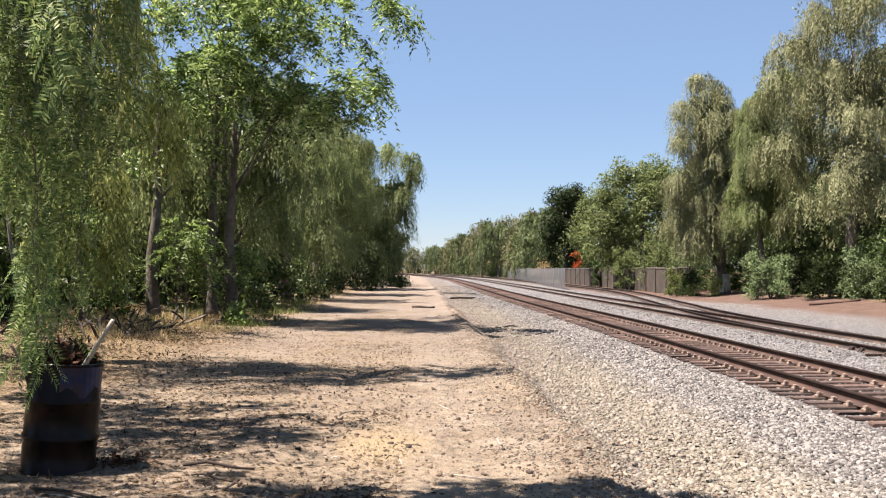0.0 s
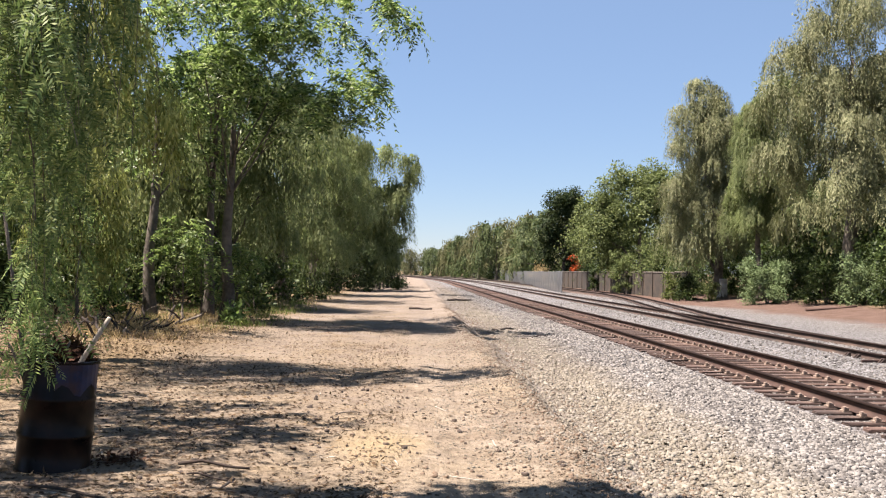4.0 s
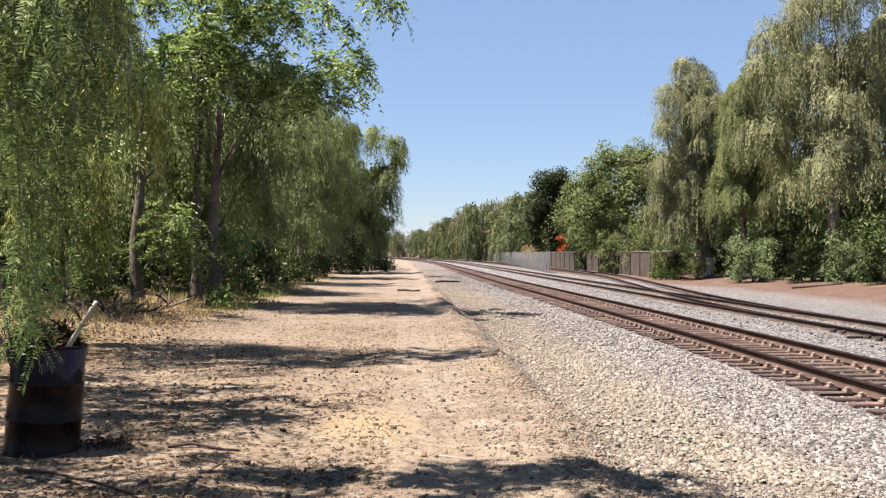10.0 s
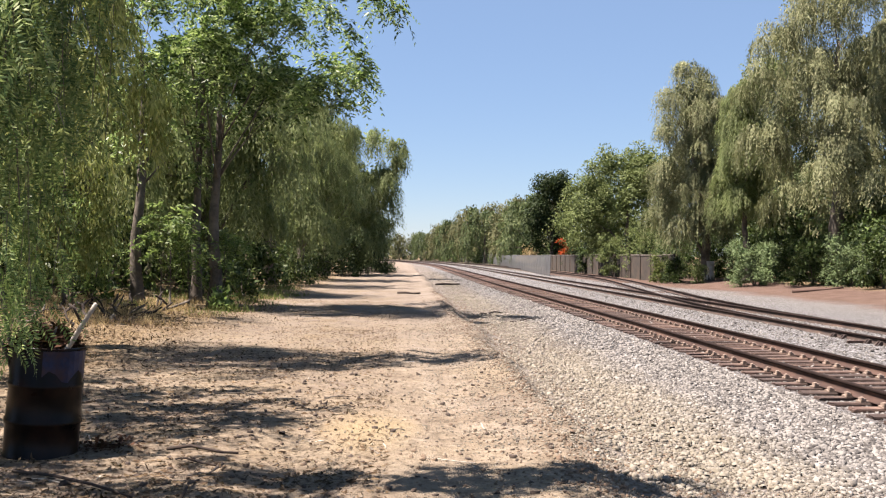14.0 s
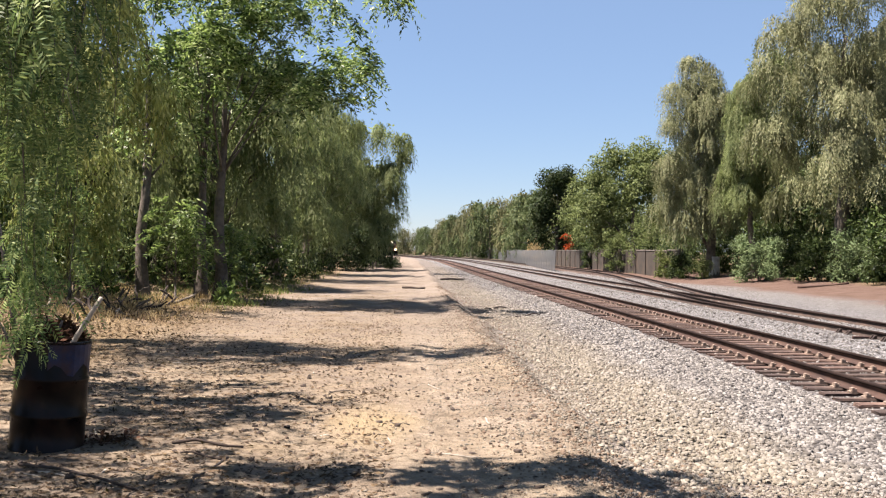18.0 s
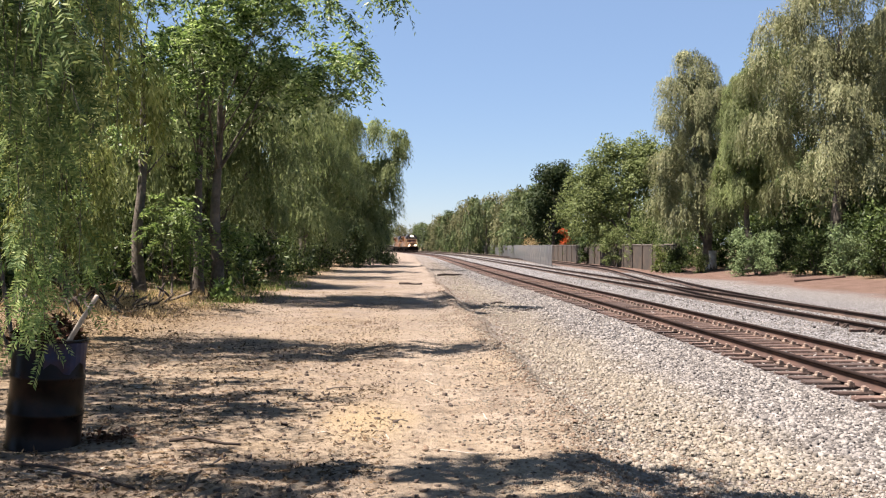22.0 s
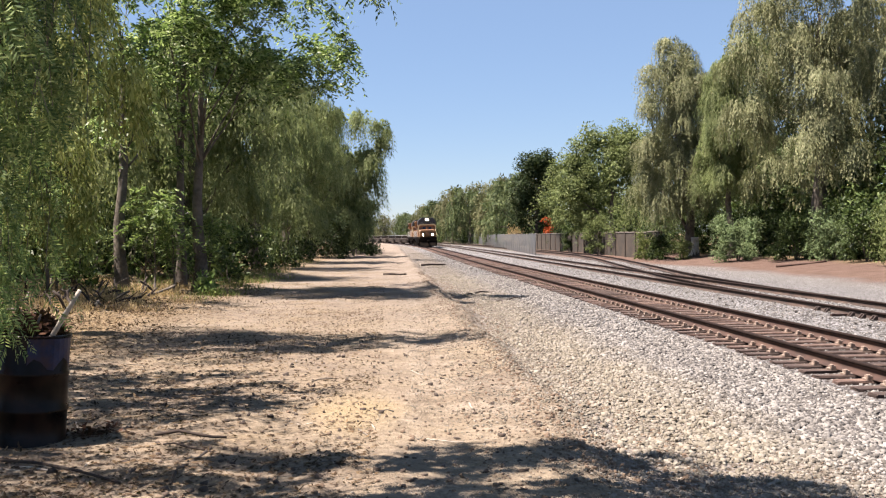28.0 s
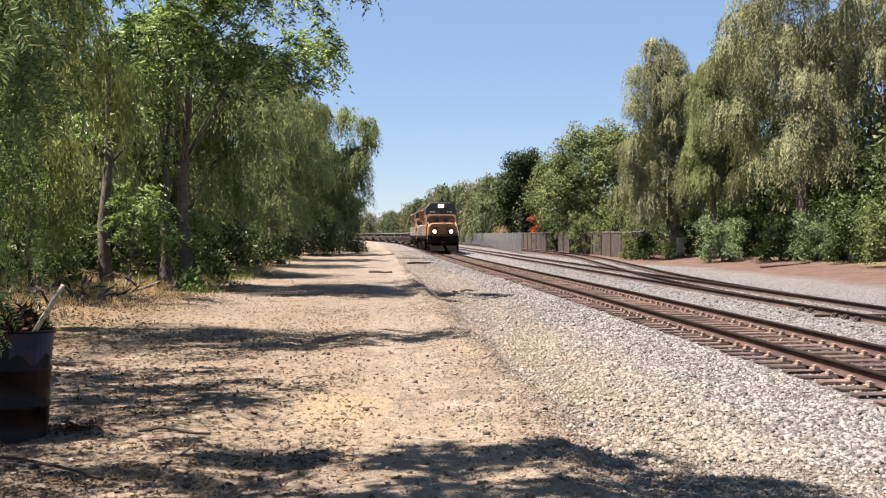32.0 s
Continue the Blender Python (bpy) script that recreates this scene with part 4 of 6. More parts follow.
big = weeping_tree((20.8, 64.5), 32, 15.4, 3.0, 190, 44, 14, 2.0, (0.20, 0.046), PEPPER_DRY, "tall weeping pepper tree with a whitewashed trunk base", 0.36, 3.0, 2.0, 22, lean=(-1.3, 0), group="trees across the tracks", gather=0.44, lumpy=0.36, inner=2500, inner_leaf=(0.26, 0.1),
                   core=4, up=0.8, masses=((0.9, 0, 11.8, 1.1), (1.3, 0, 9.6, 1.2), (1.2, 0, 7.4, 1.2), (0.8, -0.6, 4.9, 1.1), (-2.4, -0.8, 4.2, 1.1), (-3.2, 0, 6.4, 1.0), (-0.6, -1.6, 4.6, 1.0), (-2.6, 0, 12.6, 1.0), (-0.4, 0, 13.4, 1.0)))
broad_tree((29.2, 75.0), 33, 18.0, 4.3, 380, 46, (0.26, 0.15), BRIGHT, "tall bright green leafy tree behind the pepper trees", simple=True, girth=0.35, low=1.6, n_lobes=22, group="trees across the tracks", size=0.8, inner=6000)
weeping_tree((21.3, 58.8), 37, 13.2, 2.3, 140, 42, 14, 1.8, (0.20, 0.046), PEPPER, "green weeping pepper tree between two larger ones", 0.25, 3.6, 2.6, 16, group="trees across the tracks", gather=0.42, lumpy=0.4, inner=1800, inner_leaf=(0.26, 0.1), core=3, up=0.8)
broad_tree((20.8, 88.0), 34, 11.7, 5.0, 300, 64, (0.25, 0.14), BRIGHT, "spreading bright green tree behind the wall", simple=True, girth=0.3, low=1.6, group="trees across the tracks", lumpy=0.42, size=0.85, inner=6000)
broad_tree((20.6, 104.0), 35, 10.5, 4.2, 230, 56, (0.27, 0.15), BRIGHT, "leafy green tree behind the wall", simple=True, girth=0.3, low=1.6, group="trees across the tracks", lumpy=0.42, size=0.85, inner=5000)
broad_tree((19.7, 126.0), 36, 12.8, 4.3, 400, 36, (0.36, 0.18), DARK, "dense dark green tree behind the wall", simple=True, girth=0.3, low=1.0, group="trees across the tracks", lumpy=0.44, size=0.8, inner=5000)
bm = bmesh.new()
tube(bm, ((0, 0, -0.1), (0.0, 0, 0.25), (0.0, 0, 0.7), (0.0, 0.0, 1.35)), (0.47, 0.40, 0.385, 0.375), 12)
part("painted_base", bm, WHITEWASH, big, "whitewashed lower trunk", smooth=True)

# far trees: a few kinds, planted many times
far_kinds = [
    weeping_tree((20.5, 152.0), 41, 12.5, 5.2, 110, 10, 6, 2.6, (0.6, 0.15), FAR_GREEN, "distant weeping tree along the railway", 0.35, 1.4, 0.3, 12, group="distant trees", gather=0.6, inner=700, inner_leaf=(0.7, 0.4)),
    weeping_tree((21.0, 176.0), 42, 13.5, 5.6, 110, 10, 6, 2.8, (0.6, 0.15), FAR_OLIVE, "distant weeping tree along the railway", 0.35, 1.4, 0.3, 12, group="distant trees", gather=0.6, inner=700, inner_leaf=(0.7, 0.4)),
    broad_tree((20.5, 166.0), 43, 11.0, 4.8, 150, 21, (0.52, 0.27), FAR_GREEN, "distant leafy tree along the railway", simple=True, girth=0.3, low=1.2, group="distant trees", lumpy=0.44, size=1.0, inner=900),
    broad_tree((22.0, 196.0), 44, 12.0, 5.2, 150, 21, (0.52, 0.27), FAR_OLIVE, "distant leafy tree along the railway", simple=True, girth=0.3, low=1.2, group="distant trees", lumpy=0.44, size=1.0, inner=900),
]
r = random.Random(9)


def plant(kind, s, u, size):
    p, th = on_line(s, u)
    copy_thing(far_kinds[kind], Matrix.Translation((p.x, p.y, gz(p.x, p.y))) @ pose(0, 0, 0, 0, 0, r.uniform(0, 360)) @ Matrix.Scale(size, 4))


for s, u, size, kind in (
        (140, 23, 0.85, 3), (214, 20, 1.05, 0), (226, 23, 1.15, 3), (242, 19.5, 1.12, 1), (258, 21, 0.95, 2), (272, 20, 1.0, 0), (290, 20, 0.95, 3),
        (306, 21, 0.92, 1), (322, 19, 0.85, 2), (340, 20, 0.85, 0), (360, 21, 0.82, 3), (382, 19, 0.85, 1), (405, 20, 0.85, 2), (430, 21, 0.9, 0),
        (455, 18, 0.9, 3), (485, 20, 0.95, 1), (515, 19, 0.95, 2), (550, 20, 1.0, 0), (590, 20, 1.0, 3), (640, 22, 1.1, 1), (700, 24, 1.2, 0), (460, 3, 0.7, 2), (520, -16, 1.0, 1), (600, -14, 1.1, 3), (680, 8, 1.0, 0), (260, 32, 1.1, 0), (310, 33, 1.1, 3), (370, 34, 1.1, 1),
        (98, -8.0, 0.95, 0), (112, -8.5, 0.9, 1), (128, -9.5, 0.9, 0), (146, -10, 0.85, 2), (165, -11, 0.9, 0), (190, -12, 0.9, 1), (215, -13, 0.9, 3), (245, -14, 0.95, 0), (280, -15, 0.95, 1), (320, -14, 1.0, 2), (370, -14, 1.0, 0), (420, -15, 1.0, 3),
        (30, -17, 0.85, 0), (44, -15, 0.85, 2), (58, -15, 0.9, 0), (74, -15, 0.95, 3), (90, -17, 0.95, 1), (14, -15, 0.8, 0), (22, -24, 1.0, 1), (48, -26, 1.0, 3), (2, -13, 0.8, 2), (36, -11.5, 0.62, 2),
        (40, 30, 1.25, 0), (60, 33, 1.3, 1), (85, 31, 1.1, 0), (105, 30, 1.0, 3), (28, 30, 1.2, 3), (48, 29, 0.8, 2), (66, 28, 0.7, 2)):
    plant(kind, s, u, size)

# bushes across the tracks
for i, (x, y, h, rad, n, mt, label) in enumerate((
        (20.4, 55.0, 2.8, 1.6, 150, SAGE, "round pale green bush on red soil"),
        (22.6, 52.0, 3.0, 1.7, 120, SHADE_LEAF, "dense dark green bush under the pepper tree"),
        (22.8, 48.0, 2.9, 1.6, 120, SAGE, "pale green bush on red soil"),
        (23.0, 45.0, 3.2, 1.8, 120, SHADE_LEAF, "dark green bush on red soil"),
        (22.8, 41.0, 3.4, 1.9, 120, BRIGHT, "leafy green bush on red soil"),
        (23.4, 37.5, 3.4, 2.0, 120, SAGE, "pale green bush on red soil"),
        (24.2, 58.0, 3.6, 2.2, 130, SHADE_LEAF, "dense dark green bush under the pepper tree"),
        (25.6, 54.0, 4.2, 2.6, 140, SHADE_LEAF, "dense dark green bush under the pepper tree"),
        (26.0, 48.5, 4.6, 2.8, 140, SHADE_LEAF, "dense dark green bush under the pepper tree"),
        (26.4, 43.0, 4.4, 2.6, 140, SHADE_LEAF, "dense dark green bush under the pepper tree"),
        (22.4, 61.5, 2.6, 1.4, 90, SHADE_LEAF, "dark green bush beside a trunk"),
        (24.0, 66.0, 3.8, 2.4, 130, SHADE_LEAF, "dark green bush behind a trunk"),
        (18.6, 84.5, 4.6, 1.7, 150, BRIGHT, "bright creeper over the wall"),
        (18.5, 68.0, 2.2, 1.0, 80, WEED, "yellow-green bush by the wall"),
        (21.6, 68.5, 4.0, 2.0, 140, SHADE_LEAF, "dark shrub behind a trunk"),
        (18.7, 65.6, 2.3, 0.9, 80, SHADE_LEAF, "dark shrub at the end of the wall"),
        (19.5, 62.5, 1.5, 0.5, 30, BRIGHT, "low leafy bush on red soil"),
        (18.7, 99.0, 3.4, 0.9, 80, SHADE_LEAF, "narrow dark shrub by the wall"),
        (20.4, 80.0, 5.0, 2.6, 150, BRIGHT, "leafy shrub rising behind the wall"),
        (20.8, 72.0, 4.4, 2.4, 140, SHADE_LEAF, "dark shrub rising behind the wall"),
        (20.6, 95.0, 4.4, 2.6, 140, SHADE_LEAF, "dark shrub rising behind the wall"),
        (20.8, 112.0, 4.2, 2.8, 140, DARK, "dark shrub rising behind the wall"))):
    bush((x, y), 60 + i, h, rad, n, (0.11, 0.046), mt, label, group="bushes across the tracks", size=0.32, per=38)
bush((20.9, 120.0), 90, 4.4, 1.6, 110, (0.24, 0.13), ORANGE, "bougainvillea with bright orange-red flowers over the wall", name="flowering_bush", size=0.35)
bush((20.5, 150.0), 91, 3.6, 2.6, 90, (0.26, 0.12), STRAW, "dry yellowish bush behind the chain-link fence", size=0.4)

# dense thickets, in shade-dark leaves, that close the view under the trees
thicket = [bush((24.5, 40.0), 140, 4.6, 2.6, 150, (0.28, 0.14), SHADE_LEAF, "tall dark thicket under the trees", group="thickets", size=0.5, per=12),
           bush((-10.5, 34.0), 141, 4.0, 2.4, 150, (0.26, 0.13), SHADE_LEAF, "tall dark thicket under the trees", group="thickets", size=0.46, per=12)]
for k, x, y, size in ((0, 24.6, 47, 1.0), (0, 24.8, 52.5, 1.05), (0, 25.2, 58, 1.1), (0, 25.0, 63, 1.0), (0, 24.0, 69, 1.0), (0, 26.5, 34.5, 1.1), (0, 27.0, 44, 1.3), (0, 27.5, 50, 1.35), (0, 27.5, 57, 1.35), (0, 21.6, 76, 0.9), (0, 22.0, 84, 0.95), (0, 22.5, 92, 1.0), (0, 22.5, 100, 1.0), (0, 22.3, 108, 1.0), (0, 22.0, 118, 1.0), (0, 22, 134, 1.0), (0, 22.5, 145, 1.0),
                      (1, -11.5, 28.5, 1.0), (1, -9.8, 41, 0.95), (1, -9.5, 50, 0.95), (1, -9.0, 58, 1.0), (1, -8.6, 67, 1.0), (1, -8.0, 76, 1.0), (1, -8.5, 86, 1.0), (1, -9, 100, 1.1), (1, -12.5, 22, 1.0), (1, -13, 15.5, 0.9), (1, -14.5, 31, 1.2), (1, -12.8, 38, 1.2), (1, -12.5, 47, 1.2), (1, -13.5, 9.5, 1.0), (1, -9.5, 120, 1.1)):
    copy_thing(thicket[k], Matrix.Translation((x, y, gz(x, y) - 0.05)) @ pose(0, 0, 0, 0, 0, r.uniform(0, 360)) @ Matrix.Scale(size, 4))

# taller shade-dark thickets added behind the trees to fill the hollows
tall = bush((30.5, 42.0), 142, 9.4, 5.2, 420, (0.24, 0.11), SHADE_LEAF, "tall dark thicket behind the trees", group="thickets", size=0.9, per=15)
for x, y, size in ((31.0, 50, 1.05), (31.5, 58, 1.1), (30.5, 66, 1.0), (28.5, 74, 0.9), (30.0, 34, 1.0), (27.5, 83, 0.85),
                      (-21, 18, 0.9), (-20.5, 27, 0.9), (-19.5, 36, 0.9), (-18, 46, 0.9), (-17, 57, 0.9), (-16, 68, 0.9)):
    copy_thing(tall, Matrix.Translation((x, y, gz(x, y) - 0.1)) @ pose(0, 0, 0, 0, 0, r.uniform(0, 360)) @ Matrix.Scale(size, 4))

for d in range(132, 330, 13):
    p, th = on_line(d, max(20.2, 19.4 + (d - 92) * 0.052) + r.uniform(0, 1))
    copy_thing(thicket[0], Matrix.Translation((p.x, p.y, gz(p.x, p.y) - 0.05)) @ pose(0, 0, 0, 0, 0, r.uniform(0, 360)) @ Matrix.Scale(r.uniform(0.8, 1.05), 4))
for d in (160, 172, 186, 200, 216, 232, 248, 264, 282, 300, 320, 340, 362, 386, 410, 436, 464):
    p, th = on_line(d, 21.5 + r.uniform(-1, 1))
    copy_thing(thicket[0], Matrix.Translation((p.x, p.y, gz(p.x, p.y) - 0.05)) @ pose(0, 0, 0, 0, 0, r.uniform(0, 360)) @ Matrix.Scale(r.uniform(1.1, 1.5), 4))

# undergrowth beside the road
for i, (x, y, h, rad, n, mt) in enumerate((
        (-4.95, 26.6, 0.7, 0.35, 12, SAPLING), (-8.6, 27.0, 2.0, 0.8, 34, SHADE_LEAF), (-5.2, 31.5, 1.5, 0.7, 14, SHADE_LEAF), (-9.3, 22.0, 1.6, 0.8, 34, SHADE_LEAF), (-7.0, 34.0, 2.8, 1.5, 80, SHADE_LEAF), (-9.2, 30.5, 3.0, 1.6, 80, SHADE_LEAF),
        (-10.5, 26.0, 2.6, 1.6, 80, SHADE_LEAF), (-6.3, 37.0, 2.4, 1.3, 70, SHADE_LEAF), (-6.0, 44.0, 2.4, 1.4, 70, SHADE_LEAF), (-5.6, 52.0, 2.2, 1.3, 70, SHADE_LEAF), (-5.6, 62.0, 2.6, 1.6, 70, SHADE_LEAF),
        (-4.4, 70.0, 3.4, 1.8, 110, DARK), (-3.9, 76.0, 4.2, 2.0, 130, DARK), (-2.9, 81.0, 5.6, 2.4, 260, DARK), (-3.1, 88.0, 6.4, 2.6, 340, DARK), (-3.0, 93.0, 6.6, 2.5, 340, DARK), (-3.6, 99.0, 7.0, 2.9, 300, DARK), (-12.5, 33.0, 3.4, 2.2, 100, SHADE_LEAF), (-11.5, 17.0, 2.2, 1.6, 80, SHADE_LEAF), (-9.0, 13.5, 1.8, 1.2, 80, SHADE_LEAF), (-7.2, 11.0, 1.2, 0.9, 70, BRIGHT))):
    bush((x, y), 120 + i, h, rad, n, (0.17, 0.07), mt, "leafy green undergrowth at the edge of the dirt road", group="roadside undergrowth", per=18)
for i, (x, y, high, wide, n) in enumerate(((-6.35, 26.6, 3.2, 0.7, 10), (-5.95, 27.1, 2.5, 0.6, 9), (-8.9, 26.0, 3.0, 0.9, 14), (-5.2, 28.4, 2.6, 0.6, 9), (-8.3, 24.6, 2.4, 0.7, 12), (-6.75, 27.2, 2.2, 0.6, 8))):
    broad_tree((x, y), 160 + i, high, wide, n, 7, (0.55, 8, 0.13, 0.05), SAPLING, "young sapling with large bright compound leaves", girth=0.03, low=0.7, fork=0.7, n_lobes=6, inner=0, group="saplings", name="sapling", lumpy=0.5)
g = np.random.default_rng(77)
grass_field("dry_grass", g, 5500, clumps(100, (-12, 9), (-4.6, 60)), 0.20, STRAW, "dry straw-coloured grass under the trees")
grass_field("dry_grass", g, 5000, clumps(34, (-9.5, 20), (-4.7, 32), 0.3), 0.20, STRAW, "tall straw-coloured dry grass round the trunks")
grass_field("dry_grass", g, 4000, clumps(24, (-8.8, 20), (-5.4, 26), 0.25), 0.24, STRAW, "pale dry grass in a sunny spot by the trunks")
grass_field("green_weeds", g, 3500, clumps(45, (-8, 24), (-4.2, 60)), 0.26, WEED, "green weeds at the edge of the dirt road", 0.02)


def fallen_leaves():
    """Dry leaves and chips lying on the ground under the trees."""
    rng = np.random.default_rng(88)
    n = 26000
    x = -0.1 - np.abs(rng.normal(size=n)) * 2.6
    y = 5.3 + 28 * rng.uniform(0, 1, n) ** 2.0
    keep = lumps(x * 1.0, y * 0.6, 1.1) + rng.uniform(-0.7, 0.7, n) > -0.1
    x, y = x[keep], y[keep]
    base = np.stack([x, y, ground_z(x, y) + 0.006], -1)
    n = len(base)
    way = unit(rng.normal(size=(n, 3)) * (1, 1, 0.16) + (0, 0, 0.1))
    side = unit(np.cross(way, (0, 0, 1.0)) + rng.normal(size=(n, 3)) * (0.1, 0.1, 0.35))
    v = blades(base, way, side, 0.05 * rng.uniform(0.3, 1.5, n), 0.02 * rng.uniform(0.4, 1.5, n))
    n = 10000                                   # chips and bark under the nearest trees
    x, y = rng.uniform(-4.8, -0.2, n), 5.4 + 11 * rng.uniform(0, 1, n) ** 1.3
    keep = lumps(x * 0.8, y * 1.6, 0.8) * 0.8 + 0.25 * (-1.6 - x) + rng.uniform(-0.6, 0.6, n) > 0.0
    x, y = x[keep], y[keep]
    n = len(x)
    base = np.stack([x, y, ground_z(x, y) + 0.008], -1)
    way = unit(rng.normal(size=(n, 3)) * (1.2, 0.7, 0.1) + (0, 0, 0.06))
    side = unit(np.cross(way, (0, 0, 1.0)) + rng.normal(size=(n, 3)) * (0.1, 0.1, 0.45))
    v = np.concatenate([v, blades(base, way, side, 0.052 * rng.uniform(0.3, 1.6, n), 0.022 * rng.uniform(0.4, 1.5, n))])
    tagged(new("leaf_litter", leaf_mesh("leaf_litter", [v], LITTER)), "dry brown fallen leaves on the dirt", "leaves", kind="stuff")


fallen_leaves()


def brush_litter():
    """Dead leaves and twigs heaped under the trees behind the drum."""
    rng = np.random.default_rng(89)
    n = 17000
    x, y = -6.4 + rng.normal(size=n) * 1.5, rng.uniform(13.5, 29, n)
    keep = lumps(x + 9, y, 1.4) + rng.uniform(-0.5, 0.5, n) > 0.0
    x, y = x[keep], y[keep]
    n = len(x)
    base = np.stack([x, y, ground_z(x, y) + 0.01 + np.abs(rng.normal(size=n)) * 0.05], -1)
    way = unit(rng.normal(size=(n, 3)) * (1, 1, 0.35) + (0, 0, 0.15))
    side = unit(np.cross(way, rng.normal(size=(n, 3)) * 0.4 + (0, 0, 1.0)))
    v = blades(base, way, side, 0.085 * rng.uniform(0.3, 1.5, n), 0.026 * rng.uniform(0.4, 1.5, n))
    tagged(new("brush_litter", leaf_mesh("brush_litter", [v], LITTER)), "dark dead leaves and twigs heaped under the trees", "leaves", kind="stuff")


brush_litter()


def near_tree():
    """The pepper tree beside the camera: hanging branches of stalks, compound leaves and narrow leaflets."""
    rng = np.random.default_rng(303)
    bx, by = -5.2, 6.0
    tree = thing("pepper_tree", pose(bx, by, gz(bx, by)), "pepper tree with feathery hanging strands beside the road", "tree", "pepper trees")
    lob = np.array([(2.0, 0.9, 5.6, 1.1), (0.2, 1.2, 5.8, 1.8), (-1.4, 0.2, 6.0, 1.8), (0.4, 2.4, 5.8, 1.3), (-0.8, 2.6, 6.4, 1.5)])
    tree_wood(tree, rng, lob, 8.0, 0.2, 2.2, BARK, (-0.3, 0), 7, 0.5)
    part("crown", leaf_mesh("crown", [weeping_leaves(rng, lob, 80, 14, 11, 1.2, 0.15, 0.04, 3.6, 0.2)], PEPPER), None, tree)
    branches, strands, pairs = 15, 5, 13
    for i in range(branches):
        cy = rng.uniform(-1.5, 0.9)
        depth = by + cy
        cx = (rng.uniform(-790, -500) if i % 2 else rng.uniform(-660, -535)) / 1700 * depth - bx
        cy = rng.uniform(-1.4, -0.4) if i % 2 == 0 else cy
        low = rng.uniform(1.95, 2.25) if i % 2 == 0 else rng.uniform(1.0, 1.5) if i % 6 == 0 else rng.uniform(1.55, 2.6)
        if i < 3:                                   # a few trail down over the drum
            cy, cx, low = 0.45 + 0.1 * i, (-655 + 22 * i) / 1700 * (by + 0.6) - bx, 0.78 + 0.05 * (i % 3)
        sets, bm = [], bmesh.new()
        for j in range(strands):
            x, y = cx + rng.normal() * 0.07, cy + rng.normal() * 0.07
            top, bottom = low + rng.uniform(0.9, 1.6), low + rng.uniform(0, 0.35)
            if j == 0:
                top = 4.6 + rng.uniform(0, 0.8)
            per = int(max(5, (min(top, low + 2.2) - bottom) / 0.11))
            f = np.linspace(0, 1, per)
            sway = rng.normal(size=2) * 0.10
            line = np.stack([x + sway[0] * f * f, y + sway[1] * f * f, min(top, low + 2.2) + (bottom - min(top, low + 2.2)) * f], -1)
            stalk = [tuple(p) for p in line[::3]]
            if j == 0:
                stalk.insert(0, (x * 0.9, y, top))
            tube(bm, stalk, [0.0022] * len(stalk), 3, False)
            for p in line:
                a = rng.uniform(0, math.tau)
                way = unit(np.array((math.cos(a) * 0.6, math.sin(a) * 0.6, -0.75)))
                side = unit(np.cross(way, rng.normal(size=3)))
                ll = rng.uniform(0.14, 0.28)
                ff = (np.arange(pairs) + 1.0) / pairs
                q = p + way * (ll * ff)[:, None] + np.array((0, 0, -0.05)) * (ff ** 2)[:, None]
                for sg in (-1, 1):
                    w = unit(np.tile(side * sg + way * 0.7, (pairs, 1)) + rng.normal(size=(pairs, 3)) * 0.12)
                    sd = unit(np.cross(w, np.cross(way, side)) + rng.normal(size=(pairs, 3)) * 0.3)
                    sets.append(blades(q, w, sd, np.full(pairs, 0.052), np.full(pairs, 0.0135)))
        hb = part("hanging_branch", leaf_mesh("hanging_branch", sets, NEAR_LEAF), None, tree, "feathery hanging leaves")
        part("stalk", bm, BARK, hb)
        SWAYING.append((hb, (cx, cy, low + 2.3), 4.5))
    bm = bmesh.new()
    tube(bm, ((2.62, -0.6, 3.4), (2.90, -0.6, 2.72), (3.02, -0.62, 2.4), (3.08, -0.62, 2.1), (3.09, -0.6, 1.75)), (0.008, 0.007, 0.006, 0.005, 0.003), 6)
    part("twig", bm, BARK, tree, "thin bare hanging twig")


SWAYING = []                            # what the wind moves: the part, the place that it hangs from, its swing in degrees
near_tree()
for tree in list(bpy.data.objects):
    if tree.name.startswith(("pepper_tree", "tree")) and tree.parent is None and abs(tree.location.x) < 9 and tree.location.y < 50:
        for o in tree.children:
            if o.name.startswith("crown"):
                SWAYING.append((o, (0, 0, 0), 0.35))


# ---- loose stones ----
def solid(kind):
    if kind == "block":
        v = np.array([(x, y, z) for x in (-0.8, 0.8) for y in (-0.8, 0.8) for z in (-0.8, 0.8)], float)
        return v, np.array([(0, 1, 3), (0, 3, 2), (4, 6, 7), (4, 7, 5), (0, 4, 5), (0, 5, 1), (2, 3, 7), (2, 7, 6), (1, 5, 7), (1, 7, 3)])
    v = np.array([(1, 0, 0), (-1, 0, 0), (0, 1, 0), (0, -1, 0), (0, 0, 1), (0, 0, -1)], float)
    return v, np.array([(0, 2, 4), (2, 1, 4), (1, 3, 4), (3, 0, 4), (2, 0, 5), (1, 2, 5), (3, 1, 5), (0, 3, 5)])


